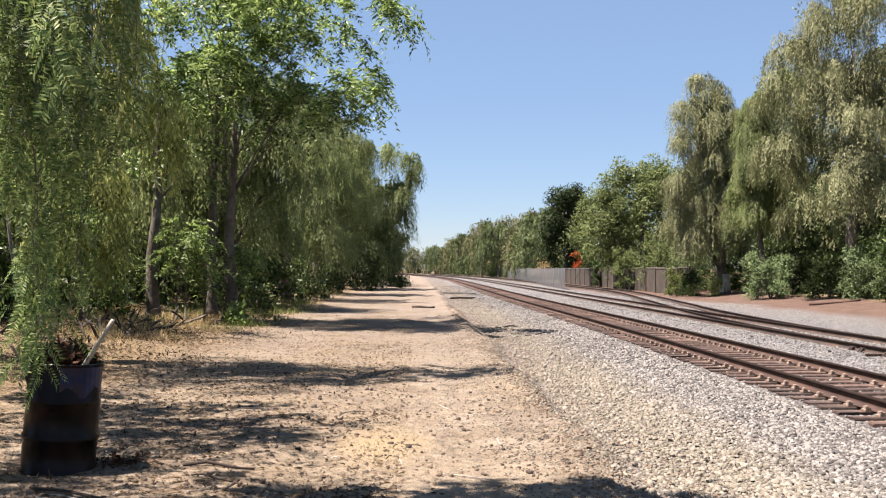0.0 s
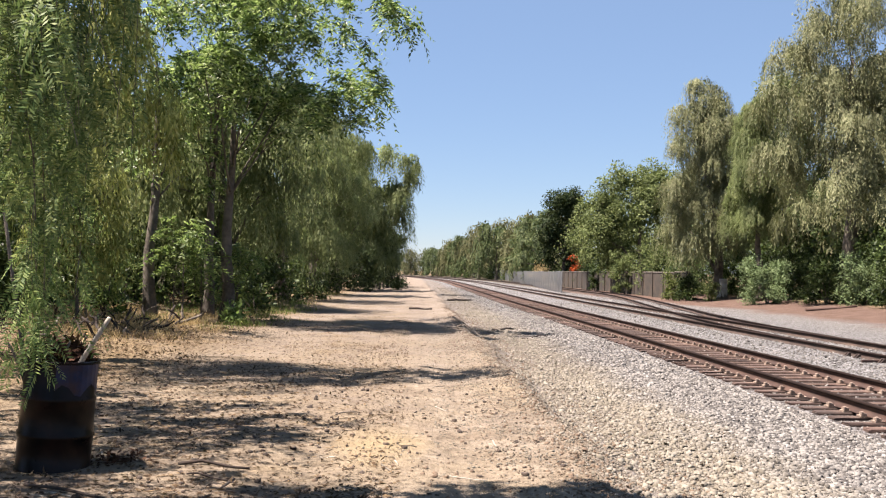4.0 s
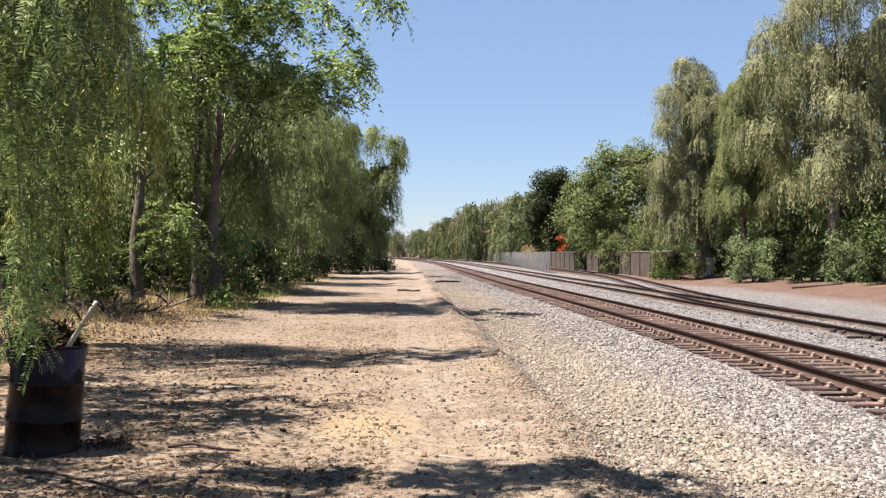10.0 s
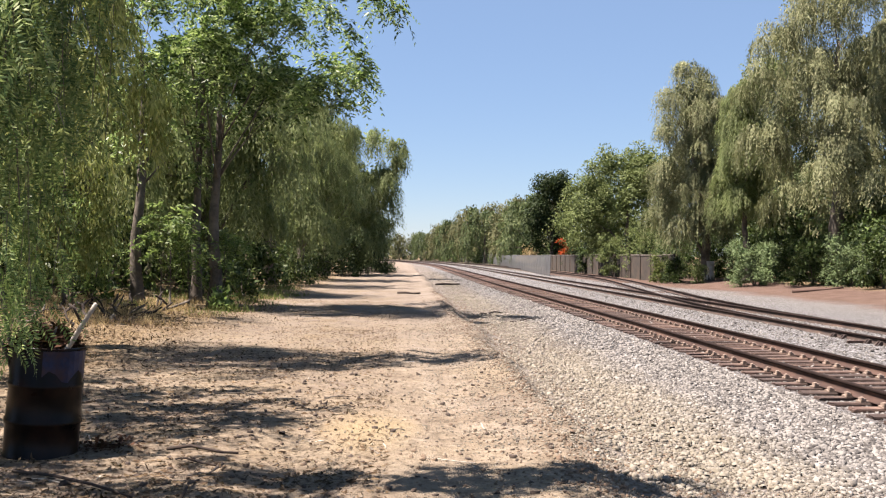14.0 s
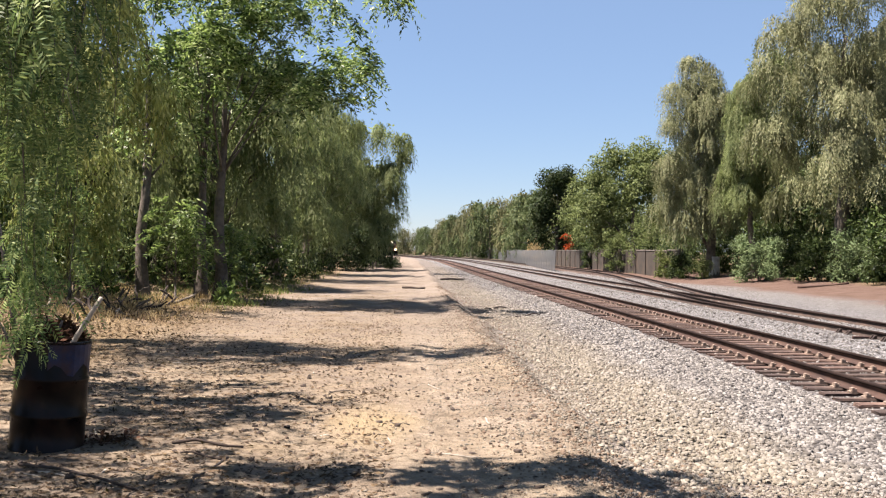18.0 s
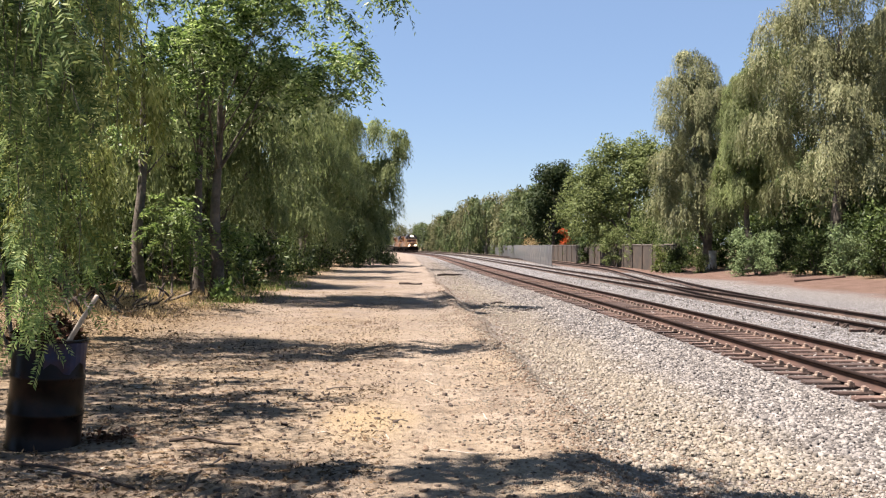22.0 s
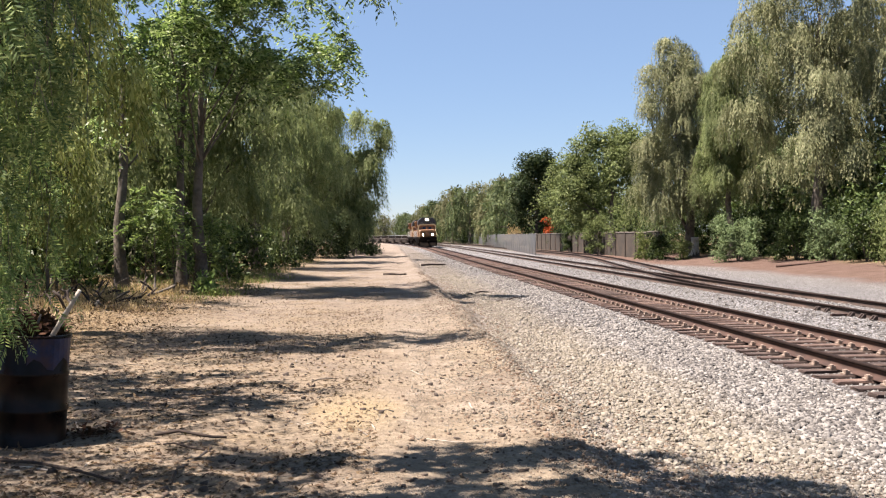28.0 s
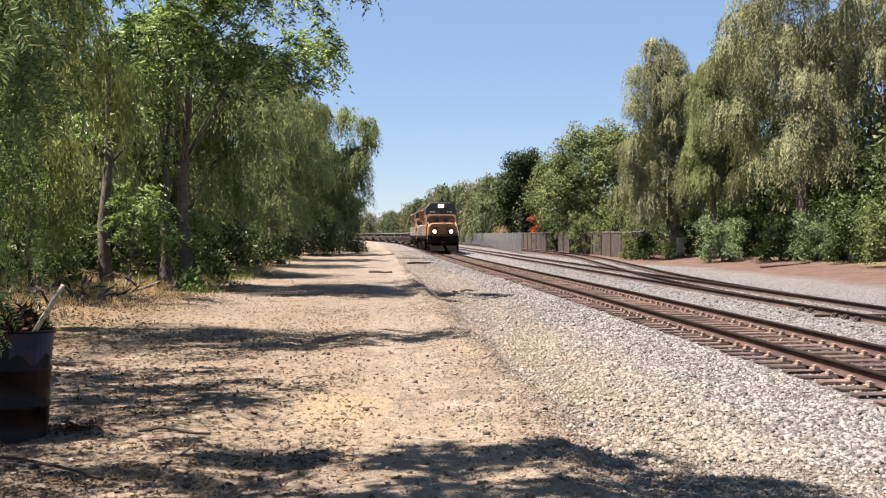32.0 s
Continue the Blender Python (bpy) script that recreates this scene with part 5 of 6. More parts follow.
def stones(name, seed, count, u_range, y_range, sizes, material, label, kind="octa", power=1.0, sink=0.25, thin=None):
    rng = np.random.default_rng(seed)
    u = rng.uniform(*u_range, count)
    y = y_range[0] + (y_range[1] - y_range[0]) * rng.uniform(0, 1, count) ** power
    if thin:
        keep = rng.uniform(0, 1, count) < ((u - thin[0]) / (thin[1] - thin[0])).clip(0, 1)
        u, y = u[keep], y[keep]
    count = len(u)
    sv, sf = solid(kind)
    s = sizes[0] + (sizes[1] - sizes[0]) * rng.uniform(0, 1, count) ** 1.7
    k = len(sv)
    v = sv[None] * (1 + rng.normal(size=(count, k, 3)) * 0.28) * (s[:, None] * rng.uniform(0.65, 1.25, (count, 3)))[:, None]
    a, c = rng.uniform(0, math.tau, count), rng.normal(size=count) * 0.5
    ca, sa, cc, sc = np.cos(a), np.sin(a), np.cos(c), np.sin(c)
    X, Y, Z = v[..., 0], v[..., 1], v[..., 2] * 0.55
    Y, Z = Y * cc[:, None] - Z * sc[:, None], Y * sc[:, None] + Z * cc[:, None]
    X, Y = X * ca[:, None] - Y * sa[:, None], X * sa[:, None] + Y * ca[:, None]
    z = ground_z(u, y) + s * (0.6 - 2 * sink * rng.uniform(0.3, 1, count))
    v = np.stack([X + u[:, None], Y + y[:, None], Z + z[:, None]], -1).reshape(-1, 3)
    f = (sf[None] + (np.arange(count) * k)[:, None, None]).reshape(-1, 3)
    return tagged(new(name, raw_mesh(name, v, f, material)), label, "gravel", kind="stuff")


stones("gravel", 1, 60000, (0.9, 5.6), (5.2, 18), (0.006, 0.018), STONE, "loose crushed stone beside the track", "block", 1.15, 0.12, thin=(1.2, 3.7))
stones("gravel", 9, 4200, (1.4, 5.6), (5.2, 20), (0.013, 0.025), STONE, "larger pieces of crushed stone beside the track", "block", 1.2, 0.05, thin=(1.4, 3.6))
stones("gravel", 2, 28000, (1.5, 5.6), (7.5, 46), (0.014, 0.032), STONE, "loose grey crushed stone beside the track", "block", 1.5, 0.12, thin=(1.6, 3.8))
stones("gravel", 8, 5500, (1.4, 5.6), (40, 110), (0.025, 0.055), STONE, "loose grey crushed stone beside the track", "octa", 1.6, thin=(1.4, 3.0))
stones("ballast", 3, 11000, (5.75, 8.25), (9, 40), (0.018, 0.042), STONE, "grey ballast stones between the sleepers", "octa", 1.4, 0.5)
stones("ballast", 4, 11000, (8.3, 13.8), (16, 60), (0.02, 0.045), STONE, "grey ballast stones between the tracks", "octa", 1.3, 0.4)
stones("pebbles", 5, 3200, (-5, 2.0), (5.2, 30), (0.004, 0.017), CLOD, "scattered clods and pebbles on the dirt road", "octa", 1.5)
stones("clods", 7, 1300, (-4.5, 1.6), (5.4, 22), (0.007, 0.024), CLOD, "dark dry clods of earth on the road", "block", 1.2)
stones("pebbles", 6, 13000, (-0.9, 2.6), (5.2, 26), (0.004, 0.015), STONE, "scattered pale pebbles on the dirt road", "octa", 1.3, thin=(-0.7, 0.9))
stones("pebbles", 11, 15000, (0.2, 3.7), (8, 30), (0.007, 0.019), STONE, "scattered stones between the dirt road and the gravel", "octa", 1.2, thin=(0.0, 1.6))
stones("pebbles", 12, 3200, (-4.5, 2.2), (20, 75), (0.006, 0.022), CLOD, "dark clods and pebbles on the far dirt road", "octa", 1.6)
stones("clods", 14, 3400, (1.2, 2.5), (6.5, 42), (0.007, 0.021), CLOD, "brown clods along the worn edge of the dirt road", "block", 1.4, 0.15)
stones("clods", 15, 420, (-4.5, 1.3), (5.4, 14), (0.012, 0.03), DARK_CLOD, "dark brown clods of earth on the road", "block", 1.2)
stones("pebbles", 13, 9000, (0.6, 3.8), (6, 34), (0.006, 0.018), CLOD, "brown stones between the dirt road and the gravel", "octa", 1.3)


# ---- drum and clutter ----
DRUM = surface("drum_paint", (0.002, 0.0018, 0.0018), (0.007, 0.0055, 0.0055), 5, 0.3, 0.3, metal=0.0, stain=(0.018, 0.008, 0.006), stain_scale=4.0)
DRUM.node_tree.nodes["Principled BSDF"].inputs["Specular IOR Level"].default_value = 0.14
DRUM_BLUE = surface("blue_paint", (0.01, 0.016, 0.045), (0.028, 0.042, 0.10), 9, 0.35, 0.1, stain=(0.05, 0.03, 0.03), stain_scale=5)
DRUM_BLUE.node_tree.nodes["Principled BSDF"].inputs["Specular IOR Level"].default_value = 0.15


def oil_drum():
    d = thing("oil_drum", pose(-2.89, 7.85, gz(-2.89, 7.85) - 0.01, 0, 4.0, 0), "dented black steel drum with rust stains used as a bin", "drum")
    bm = bmesh.new()
    prof = [(0.283, 0.0), (0.293, 0.006), (0.293, 0.02), (0.283, 0.03)]
    for z in (0.29, 0.58):
        prof += [(0.285, z - 0.03), (0.296, z - 0.012), (0.296, z + 0.012), (0.285, z + 0.03)]
    prof += [(0.285, 0.86), (0.285, 0.872)]
    prof += [(0.272, 0.872), (0.272, 0.03), (0.0001, 0.03)]
    n = 40
    rings = []
    rr = random.Random(3)
    dents = [(rr.uniform(0, math.tau), rr.uniform(0.1, 0.8), rr.uniform(0.006, 0.02)) for _ in range(9)]
    for rad, z in prof:
        ring = []
        for k in range(n):
            a = k * math.tau / n
            dr = sum(-dp * math.exp(-((math.remainder(a - da, math.tau)) / 0.3) ** 2 - ((z - dz) / 0.09) ** 2) for da, dz, dp in dents) if rad > 0.1 else 0
            ring.append(bm.verts.new(((rad + dr) * math.cos(a), (rad + dr) * math.sin(a), z)))
        rings.append(ring)
    for p, q in zip(rings, rings[1:]):
        for k in range(n):
            bm.faces.new((p[k], p[(k + 1) % n], q[(k + 1) % n], q[k]))
    part("shell", bm, DRUM, d, smooth=True)
    bm = bmesh.new()
    tube(bm, [(0.283 * math.cos(a), 0.283 * math.sin(a), 0.876) for a in np.linspace(0, math.tau, 33)], [0.011] * 33, 6)
    part("rim", bm, DRUM, d, "rolled rim")
    bm = bmesh.new()
    vs = []
    for k in range(9):
        a = radians(-78 + k * 10)
        zb = 0.66 + 0.05 * math.sin(k * 1.3)
        vs.append([bm.verts.new((0.2885 * math.cos(a), 0.2885 * math.sin(a), z)) for z in (zb, 0.862)])
    for p, q in zip(vs, vs[1:]):
        bm.faces.new((p[0], q[0], q[1], p[1]))
    part("paint_patch", bm, DRUM_BLUE, d, "faded blue paint")
    return d


oil_drum()


def drum_litter():
    """Dead leaves heaped up to the rim of the drum."""
    rng = np.random.default_rng(91)
    n = 700
    a, rho = rng.uniform(0, math.tau, n), 0.25 * np.sqrt(rng.uniform(0, 1, n))
    x, y = -2.84 + rho * np.cos(a), 7.85 + rho * np.sin(a)
    z = 0.80 + 0.14 * (1 - (rho / 0.25) ** 2) + rng.uniform(-0.05, 0.06, n) + 0.05 * lumps(x, y, 0.12)
    way = unit(rng.normal(size=(n, 3)) * (1, 1, 0.5) + (0, 0, 0.2))
    side = unit(np.cross(way, rng.normal(size=(n, 3))))
    v = blades(np.stack([x, y, z], -1), way, side, 0.09 * rng.uniform(0.4, 1.4, n), 0.035 * rng.uniform(0.5, 1.4, n))
    n = 160                                       # some have dropped beside it
    x, y = -2.48 + rng.normal(size=n) * 0.1, 8.1 + rng.normal(size=n) * 0.13
    way = unit(rng.normal(size=(n, 3)) * (1, 1, 0.3) + (0, 0, 0.15))
    side = unit(np.cross(way, rng.normal(size=(n, 3)) * 0.5 + (0, 0, 1)))
    v = np.concatenate([v, blades(np.stack([x, y, ground_z(x, y) + 0.015], -1), way, side, 0.07 * rng.uniform(0.4, 1.4, n), 0.03 * rng.uniform(0.5, 1.4, n))])
    tagged(new("dead_leaves", leaf_mesh("dead_leaves", [v], DEAD)), "dead reddish-brown leaves heaped in the drum", "leaves", kind="stuff")


drum_litter()
r = random.Random(17)


def stick(name, a, b, rad, material, label, bend=0.03, category="branch"):
    bm = bmesh.new()
    a, b = Vector(a), Vector(b)
    m1 = a.lerp(b, 0.33) + Vector((r.uniform(-bend, bend), r.uniform(-bend, bend), r.uniform(-bend, bend)))
    m2 = a.lerp(b, 0.7) + Vector((r.uniform(-bend, bend), r.uniform(-bend, bend), r.uniform(-bend, bend)))
    tube(bm, [p - a for p in (a, m1, m2, b)], (rad, rad * 0.95, rad * 0.85, rad * 0.7), 8)
    ob = new(name, mesh_of(name, bm, material, True))
    ob.location = a
    return tagged(ob, label, category)


stick("pole", (-3.02, 7.86, 0.07), (-3.36, 7.95, 2.05), 0.02, BARK, "grey weathered pole standing in the drum", 0.01, "pole")
stick("branch", (-2.80, 7.74, 0.62), (-2.40, 7.66, 1.20), 0.023, DRY_WOOD, "pale bare branch sticking out of the drum", 0.02)
for i in range(7):
    a = r.uniform(0, math.tau)
    stick("branch", (-2.98 + 0.12 * math.cos(a), 7.85 + 0.12 * math.sin(a), 0.45), (-3.0 + 0.25 * math.cos(a + 1), 7.85 + 0.25 * math.sin(a + 1), r.uniform(0.88, 1.02)), 0.014, BARK, "dead brown branch in the drum")
for i in range(90):
    x, y = r.uniform(-8.8, -6.0), r.uniform(19.0, 25.5)
    a, l = r.uniform(0, math.tau), r.uniform(0.25, 0.95)
    ex, ey = x + l * math.cos(a), y + l * math.sin(a)
    k = r.uniform(0.012, 0.04)
    stick("log", (x, y, gz(x, y) + k * 0.7), (ex, ey, gz(ex, ey) + k * 0.8 + r.uniform(0, 0.45)), k, r.choice((BARK, DARK_WOOD, DARK_WOOD)), "fallen dry branch in a brush pile", 0.05)
for i in range(60):
    x, y = r.uniform(-4.2, 0.8), r.uniform(5.6, 16)
    a, l = r.uniform(0, math.tau), r.uniform(0.06, 0.35)
    ex, ey = x + l * math.cos(a), y + l * math.sin(a)
    k = r.uniform(0.003, 0.009)
    stick("twig", (x, y, gz(x, y) + k), (ex, ey, gz(ex, ey) + k), k, r.choice((BARK, DRY_WOOD)), "small dry twig on the dirt road", 0.012, "twig")

for x, y, ex, ey, k in ((2.1, 60.5, 3.7, 62.0, 0.07), (-0.2, 40.3, 0.75, 40.0, 0.05), (2.5, 30.5, 3.3, 31.6, 0.03), (3.1, 27.4, 3.9, 27.9, 0.025)):
    stick("branch", (x, y, gz(x, y) + k * 0.7), (ex, ey, gz(ex, ey) + k * 0.7), k, DARK_WOOD, "thin dark rod lying across the road", 0.06)

# the stick from x -2.8 stands in for the shadow of bare limbs
for x, y, ex, ey, k in ((-1.36, 7.4, -1.42, 6.3, 0.012), (-1.40, 7.35, -1.75, 7.55, 0.010), (-1.38, 7.3, -0.95, 7.5, 0.012), (-2.8, 7.1, -1.75, 6.35, 0.012), (-1.9, 7.9, -1.3, 7.75, 0.014)):
    stick("branch", (x, y, gz(x, y) + k * 0.7), (ex, ey, gz(ex, ey) + k * 0.7), k, DARK_WOOD, "dark stick standing for branches and limb shadows on the dirt", 0.05)

stick("log", (19.6, 47.6, gz(19.6, 47.6) + 0.05), (21.9, 46.9, gz(21.9, 46.9) + 0.06), 0.08, RAIL, "reddish-brown log lying on the red soil by the bushes", 0.04)

# ---- wall and fence across the tracks ----
LINK, nt, b = nodes("chain_link")
b.inputs["Base Color"].default_value = (0.106, 0.109, 0.112, 1)
b.inputs["Roughness"].default_value = 0.55
co = nt.nodes.new("ShaderNodeTexCoord").outputs["Object"]
see = nt.nodes.new("ShaderNodeBsdfTransparent")
mx = nt.nodes.new("ShaderNodeMixShader")
nt.links.new(calc(nt, "ADD", calc(nt, "MULTIPLY", noise_at(nt, co, 0.6, 2), 0.12), 0.60), mx.inputs[0])
nt.links.new(see.outputs[0], mx.inputs[1])
nt.links.new(b.outputs[0], mx.inputs[2])
nt.links.new(mx.outputs[0], nt.nodes["Material Output"].inputs["Surface"])


def chain_fence():
    f = thing("chain_link_fence", pose(0, 0, 0), "grey chain-link fence with steel posts beside the siding", "fence")
    bm = bmesh.new()
    tube(bm, ((0, 0, -0.3), (0, 0, 2.12)), (0.02, 0.02), 8)
    post = mesh_of("post", bm, GALV, True)
    pts = []
    for i in range(67):
        s = 92 + 3.0 * i
        p, th = on_line(s, 14.2 + (s - 92) * 0.052)
        pts.append(Vector((p.x, p.y, gz(p.x, p.y))))
    for p in pts:
        part("post", post, None, f, m=Matrix.Translation(p))
    for p, q in zip(pts, pts[1:]):
        bm = bmesh.new()
        vs = [bm.verts.new(v) for v in (p + Vector((0, 0, 0.03)), q + Vector((0, 0, 0.03)), q + Vector((0, 0, 2.0)), p + Vector((0, 0, 2.0)))]
        bm.faces.new(vs)
        part("mesh_panel", bm, LINK, f)
    bm = bmesh.new()
    tube(bm, [p + Vector((0, 0, 2.03)) for p in pts], [0.022] * len(pts), 6)
    part("top_rail", bm, GALV, f)


chain_fence()


def yard_wall():
    w = thing("yard_wall", pose(0, 0, 0), "weathered brown panel wall with a pale cap behind the siding", "wall", kind="structure")
    n, lo, hi = 19, 66.5, 128.0
    step = (hi - lo) / n
    bm = bmesh.new()
    box(bm, -0.06, 0.06, -step / 2 + 0.11, step / 2 - 0.11, -0.15, 1.9, 0.01)
    panel = mesh_of("panel", bm, WALL)
    bm = bmesh.new()
    box(bm, -0.13, 0.13, -0.10, 0.10, -0.15, 2.0, 0.015)
    pier = mesh_of("pier", bm, WALL)
    bm = bmesh.new()
    box(bm, -0.10, 0.10, -step / 2 + 0.1, step / 2 - 0.1, 1.9, 1.98, 0.01)
    cap = mesh_of("cap", bm, CAP)
    for i in range(n):
        y = lo + (i + 0.5) * step
        z = gz(19.1, y)
        part("panel", panel, None, w, m=pose(19.1, y, z))
        part("cap", cap, None, w, "pale cap", m=pose(19.1, y, z + 0.003))
        part("pier", pier, None, w, m=pose(19.1, y - step / 2, z))


yard_wall()

# ---- train ----
YELLOW = surface("yellow_paint", (0.205, 0.084, 0.02), (0.29, 0.127, 0.032), 3, 0.5, 0.05, stain=(0.14, 0.055, 0.022), stain_scale=0.8)
GREY_PAINT = surface("grey_paint", (0.012, 0.012, 0.016), (0.026, 0.026, 0.032), 3, 0.5, 0.05)
BLACK = surface("black_steel", (0.0041, 0.0033, 0.0029), (0.0098, 0.0074, 0.0057), 4, 0.85, 0.1, stain=(0.0148, 0.0098, 0.0074), stain_scale=1.5)
BLACK.node_tree.nodes["Principled BSDF"].inputs["Specular IOR Level"].default_value = 0.04
TRIM = surface("pale_yellow_paint", (0.5412, 0.4264, 0.246), (0.6396, 0.5248, 0.328), 3, 0.5, 0)
GLASS_DARK = surface("cab_glass", (0.0098, 0.0123, 0.0148), (0.0164, 0.0197, 0.023), 2, 0.12, 0.0)
WAGON = surface("wagon_paint", (0.03, 0.019, 0.014), (0.07, 0.044, 0.031), 2.5, 0.85, 0.1, stain=(0.10, 0.08, 0.062), stain_scale=0.7)
LAMP = glowing("lamp_glass", (1.0, 0.80, 0.52), 14.0)
WHITE_BAR = surface("white_paint", (0.5084, 0.5084, 0.492), (0.6396, 0.6396, 0.6232), 5, 0.6, 0)


def bogie(parent, y, axles, gap, frame_name="bogie"):
    bm = bmesh.new()
    span = gap * (axles - 1) / 2
    for sx in (-1, 1):
        prism(bm, ((-span - 0.55, 0.50), (-span - 0.3, 0.38), (span + 0.3, 0.38), (span + 0.55, 0.50), (span + 0.5, 0.72), (span * 0.4, 0.86), (-span * 0.4, 0.86), (-span - 0.5, 0.72)),
              sx * 1.0 - 0.09, sx * 1.0 + 0.09, "x")
        for i in range(axles):
            yy = -span + i * gap
            box(bm, sx * 1.02 - 0.13, sx * 1.02 + 0.13, yy - 0.17, yy + 0.17, 0.36, 0.70, 0.03)
    box(bm, -0.95, 0.95, -0.3, 0.3, 0.5, 0.85)
    bg = part(frame_name, bm, BLACK, parent, m=pose(0, y, 0))
    bm = bmesh.new()
    for sx in (-1, 1):
        tube(bm, ((sx * 0.70, 0, 0), (sx * 0.725, 0, 0), (sx * 0.735, 0, 0), (sx * 0.82, 0, 0)), (0.53, 0.53, 0.50, 0.49), 20)
    tube(bm, ((-0.85, 0, 0), (0.85, 0, 0)), (0.09, 0.09), 8)
    wheel = mesh_of("wheelset", bm, BLACK)
    for i in range(axles):
        part("wheelset", wheel, None, bg, m=pose(0, -span + i * gap, 0.505))
    return bg


def locomotive(m, label):
    """A six-axle diesel; +y is its front."""
    L = 11.2
    lo = thing("locomotive", m, label, "locomotive", "locomotives")
    bm = bmesh.new()
    box(bm, -1.52, 1.52, -L + 0.5, L - 0.9, 1.30, 1.62, 0.03)
    box(bm, -1.2, 1.2, -L + 0.3, L - 0.7, 0.95, 1.30)
    part("underframe", bm, BLACK, lo)
    bm = bmesh.new()                                    # long hood with its flared radiators
    prism(bm, ((-1.0, 1.62), (1.0, 1.62), (1.0, 3.95), (0.85, 4.15), (-0.85, 4.15), (-1.0, 3.95)), -L + 1.3, L - 6.5, "y", bevel=0.03)
    part("long_hood", bm, YELLOW, lo)
    bm = bmesh.new()
    prism(bm, ((-1.0, 4.155), (1.0, 4.155), (0.8, 4.40), (-0.8, 4.40)), -L + 1.5, L - 6.6, "y", bevel=0.03)
    for k in range(3):
        tube(bm, ((0, -L + 3.0 + k * 1.7, 4.4), (0, -L + 3.0 + k * 1.7, 4.62)), (0.7, 0.7), 18)
    part("hood_roof", bm, GREY_PAINT, lo, "dark grey roof with fans")
    bm = bmesh.new()
    prism(bm, ((-1.0, 3.1), (1.0, 3.1), (1.5, 3.45), (1.5, 4.35), (1.2, 4.5), (-1.2, 4.5), (-1.5, 4.35), (-1.5, 3.45)), -L + 1.8, -L + 6.2, "y", bevel=0.03)
    part("radiator", bm, YELLOW, lo)
    for sx in (-1, 1):
        bm = bmesh.new()
        for k in range(9):
            box(bm, sx * 1.51 - 0.02, sx * 1.51 + 0.02, -L + 2.0 + k * 0.45, -L + 2.36 + k * 0.45, 3.6, 4.25)
        part("radiator_grille", bm, BLACK, lo)
        for k in range(7):
            bm = bmesh.new()
            box(bm, sx * 1.005 - 0.012, sx * 1.005 + 0.012, -0.64, 0.64, 1.75, 3.0, 0.008)
            part("hood_door", bm, YELLOW, lo, m=pose(0, -L + 3.2 + k * 1.5, 0))
        bm = bmesh.new()
        box(bm, sx * 1.006 - 0.02, sx * 1.006 + 0.02, L - 10.6, L - 7.2, 3.2, 3.85, 0.01)
        part("intake_grille", bm, BLACK, lo)
    bm = bmesh.new()
    box(bm, -1.3, 1.3, L - 8.9, L - 6.6, 3.65, 4.42, 0.06)
    part("brake_housing", bm, GREY_PAINT, lo)
    bm = bmesh.new()
    tube(bm, ((0, L - 9.6, 4.3), (0, L - 9.6, 4.75)), (0.34, 0.30), 14)
    part("exhaust_stack", bm, BLACK, lo)
    # cab and nose
    bm = bmesh.new()
    prism(bm, ((L - 6.5, 1.62), (L - 3.35, 1.62), (L - 3.35, 2.9), (L - 3.55, 3.66), (L - 6.5, 3.66)), -1.5, 1.5, "x", bevel=0.04)
    part("cab", bm, YELLOW, lo)
    bm = bmesh.new()
    prism(bm, ((-1.52, 3.67), (1.52, 3.67), (1.48, 4.3), (1.0, 4.86), (-1.0, 4.86), (-1.48, 4.3)), L - 6.55, L - 3.55, "y", bevel=0.04)
    part("cab_roof", bm, GREY_PAINT, lo, "dark grey cab roof")
    bm = bmesh.new()
    prism(bm, ((-1.36, 1.62), (1.36, 1.62), (1.36, 2.5), (1.05, 2.86), (-1.05, 2.86), (-1.36, 2.5)), L - 3.4, L - 1.5, "y", bevel=0.10)
    nose = part("nose", bm, YELLOW, lo)
    bm = bmesh.new()
    box(bm, -0.34, 0.34, L - 1.515, L - 1.48, 1.72, 2.7, 0.012)
    part("nose_door", bm, YELLOW, nose)
    for sx in (-1, 1):                                   # plain wing shapes of the emblem
        bm = bmesh.new()
        prism(bm, ((sx * 0.36, 2.2), (sx * 0.95, 2.36), (sx * 0.95, 2.44), (sx * 0.36, 2.38)), L - 1.50, L - 1.482, "y")
        part("emblem_bar", bm, GREY_PAINT, nose)
    # windscreen panes, set in a dark surround
    tilt = math.degrees(math.atan2(0.2, 0.76))
    for x, w in ((-0.46, 0.26), (0.46, 0.26)):
        bm = bmesh.new()
        box(bm, -w, w, -0.02, 0.02, -0.2, 0.2, 0.01)
        part("window", bm, GLASS_DARK, lo, "dark windscreen pane", m=pose(x, L - 3.40, 3.14, tilt))
    bm = bmesh.new()                                     # pale line round the front of the cab
    prism(bm, ((-1.5, 2.5), (-1.38, 2.5), (-1.38, 3.38), (-1.15, 3.58), (1.15, 3.58), (1.38, 3.38), (1.38, 2.5), (1.5, 2.5), (1.5, 3.46), (1.24, 3.72), (-1.24, 3.72), (-1.5, 3.46)), L - 3.5, L - 3.30, "y")
    part("cab_trim", bm, TRIM, lo, "pale yellow trim")
    for sx in (-1, 1):
        for yy in (L - 5.5, L - 4.5):
            bm = bmesh.new()
            box(bm, sx * 1.5 - 0.015, sx * 1.5 + 0.015, yy - 0.38, yy + 0.38, 2.85, 3.5, 0.01)
            part("window", bm, GLASS_DARK, lo, "dark cab side window")
        bm = bmesh.new()
        box(bm, sx * 0.85 - 0.3, sx * 0.85 + 0.3, L - 3.6, L - 3.5, 3.85, 4.05, 0.01)
        nb = part("number_board", bm, BLACK, lo)
        bm = bmesh.new()
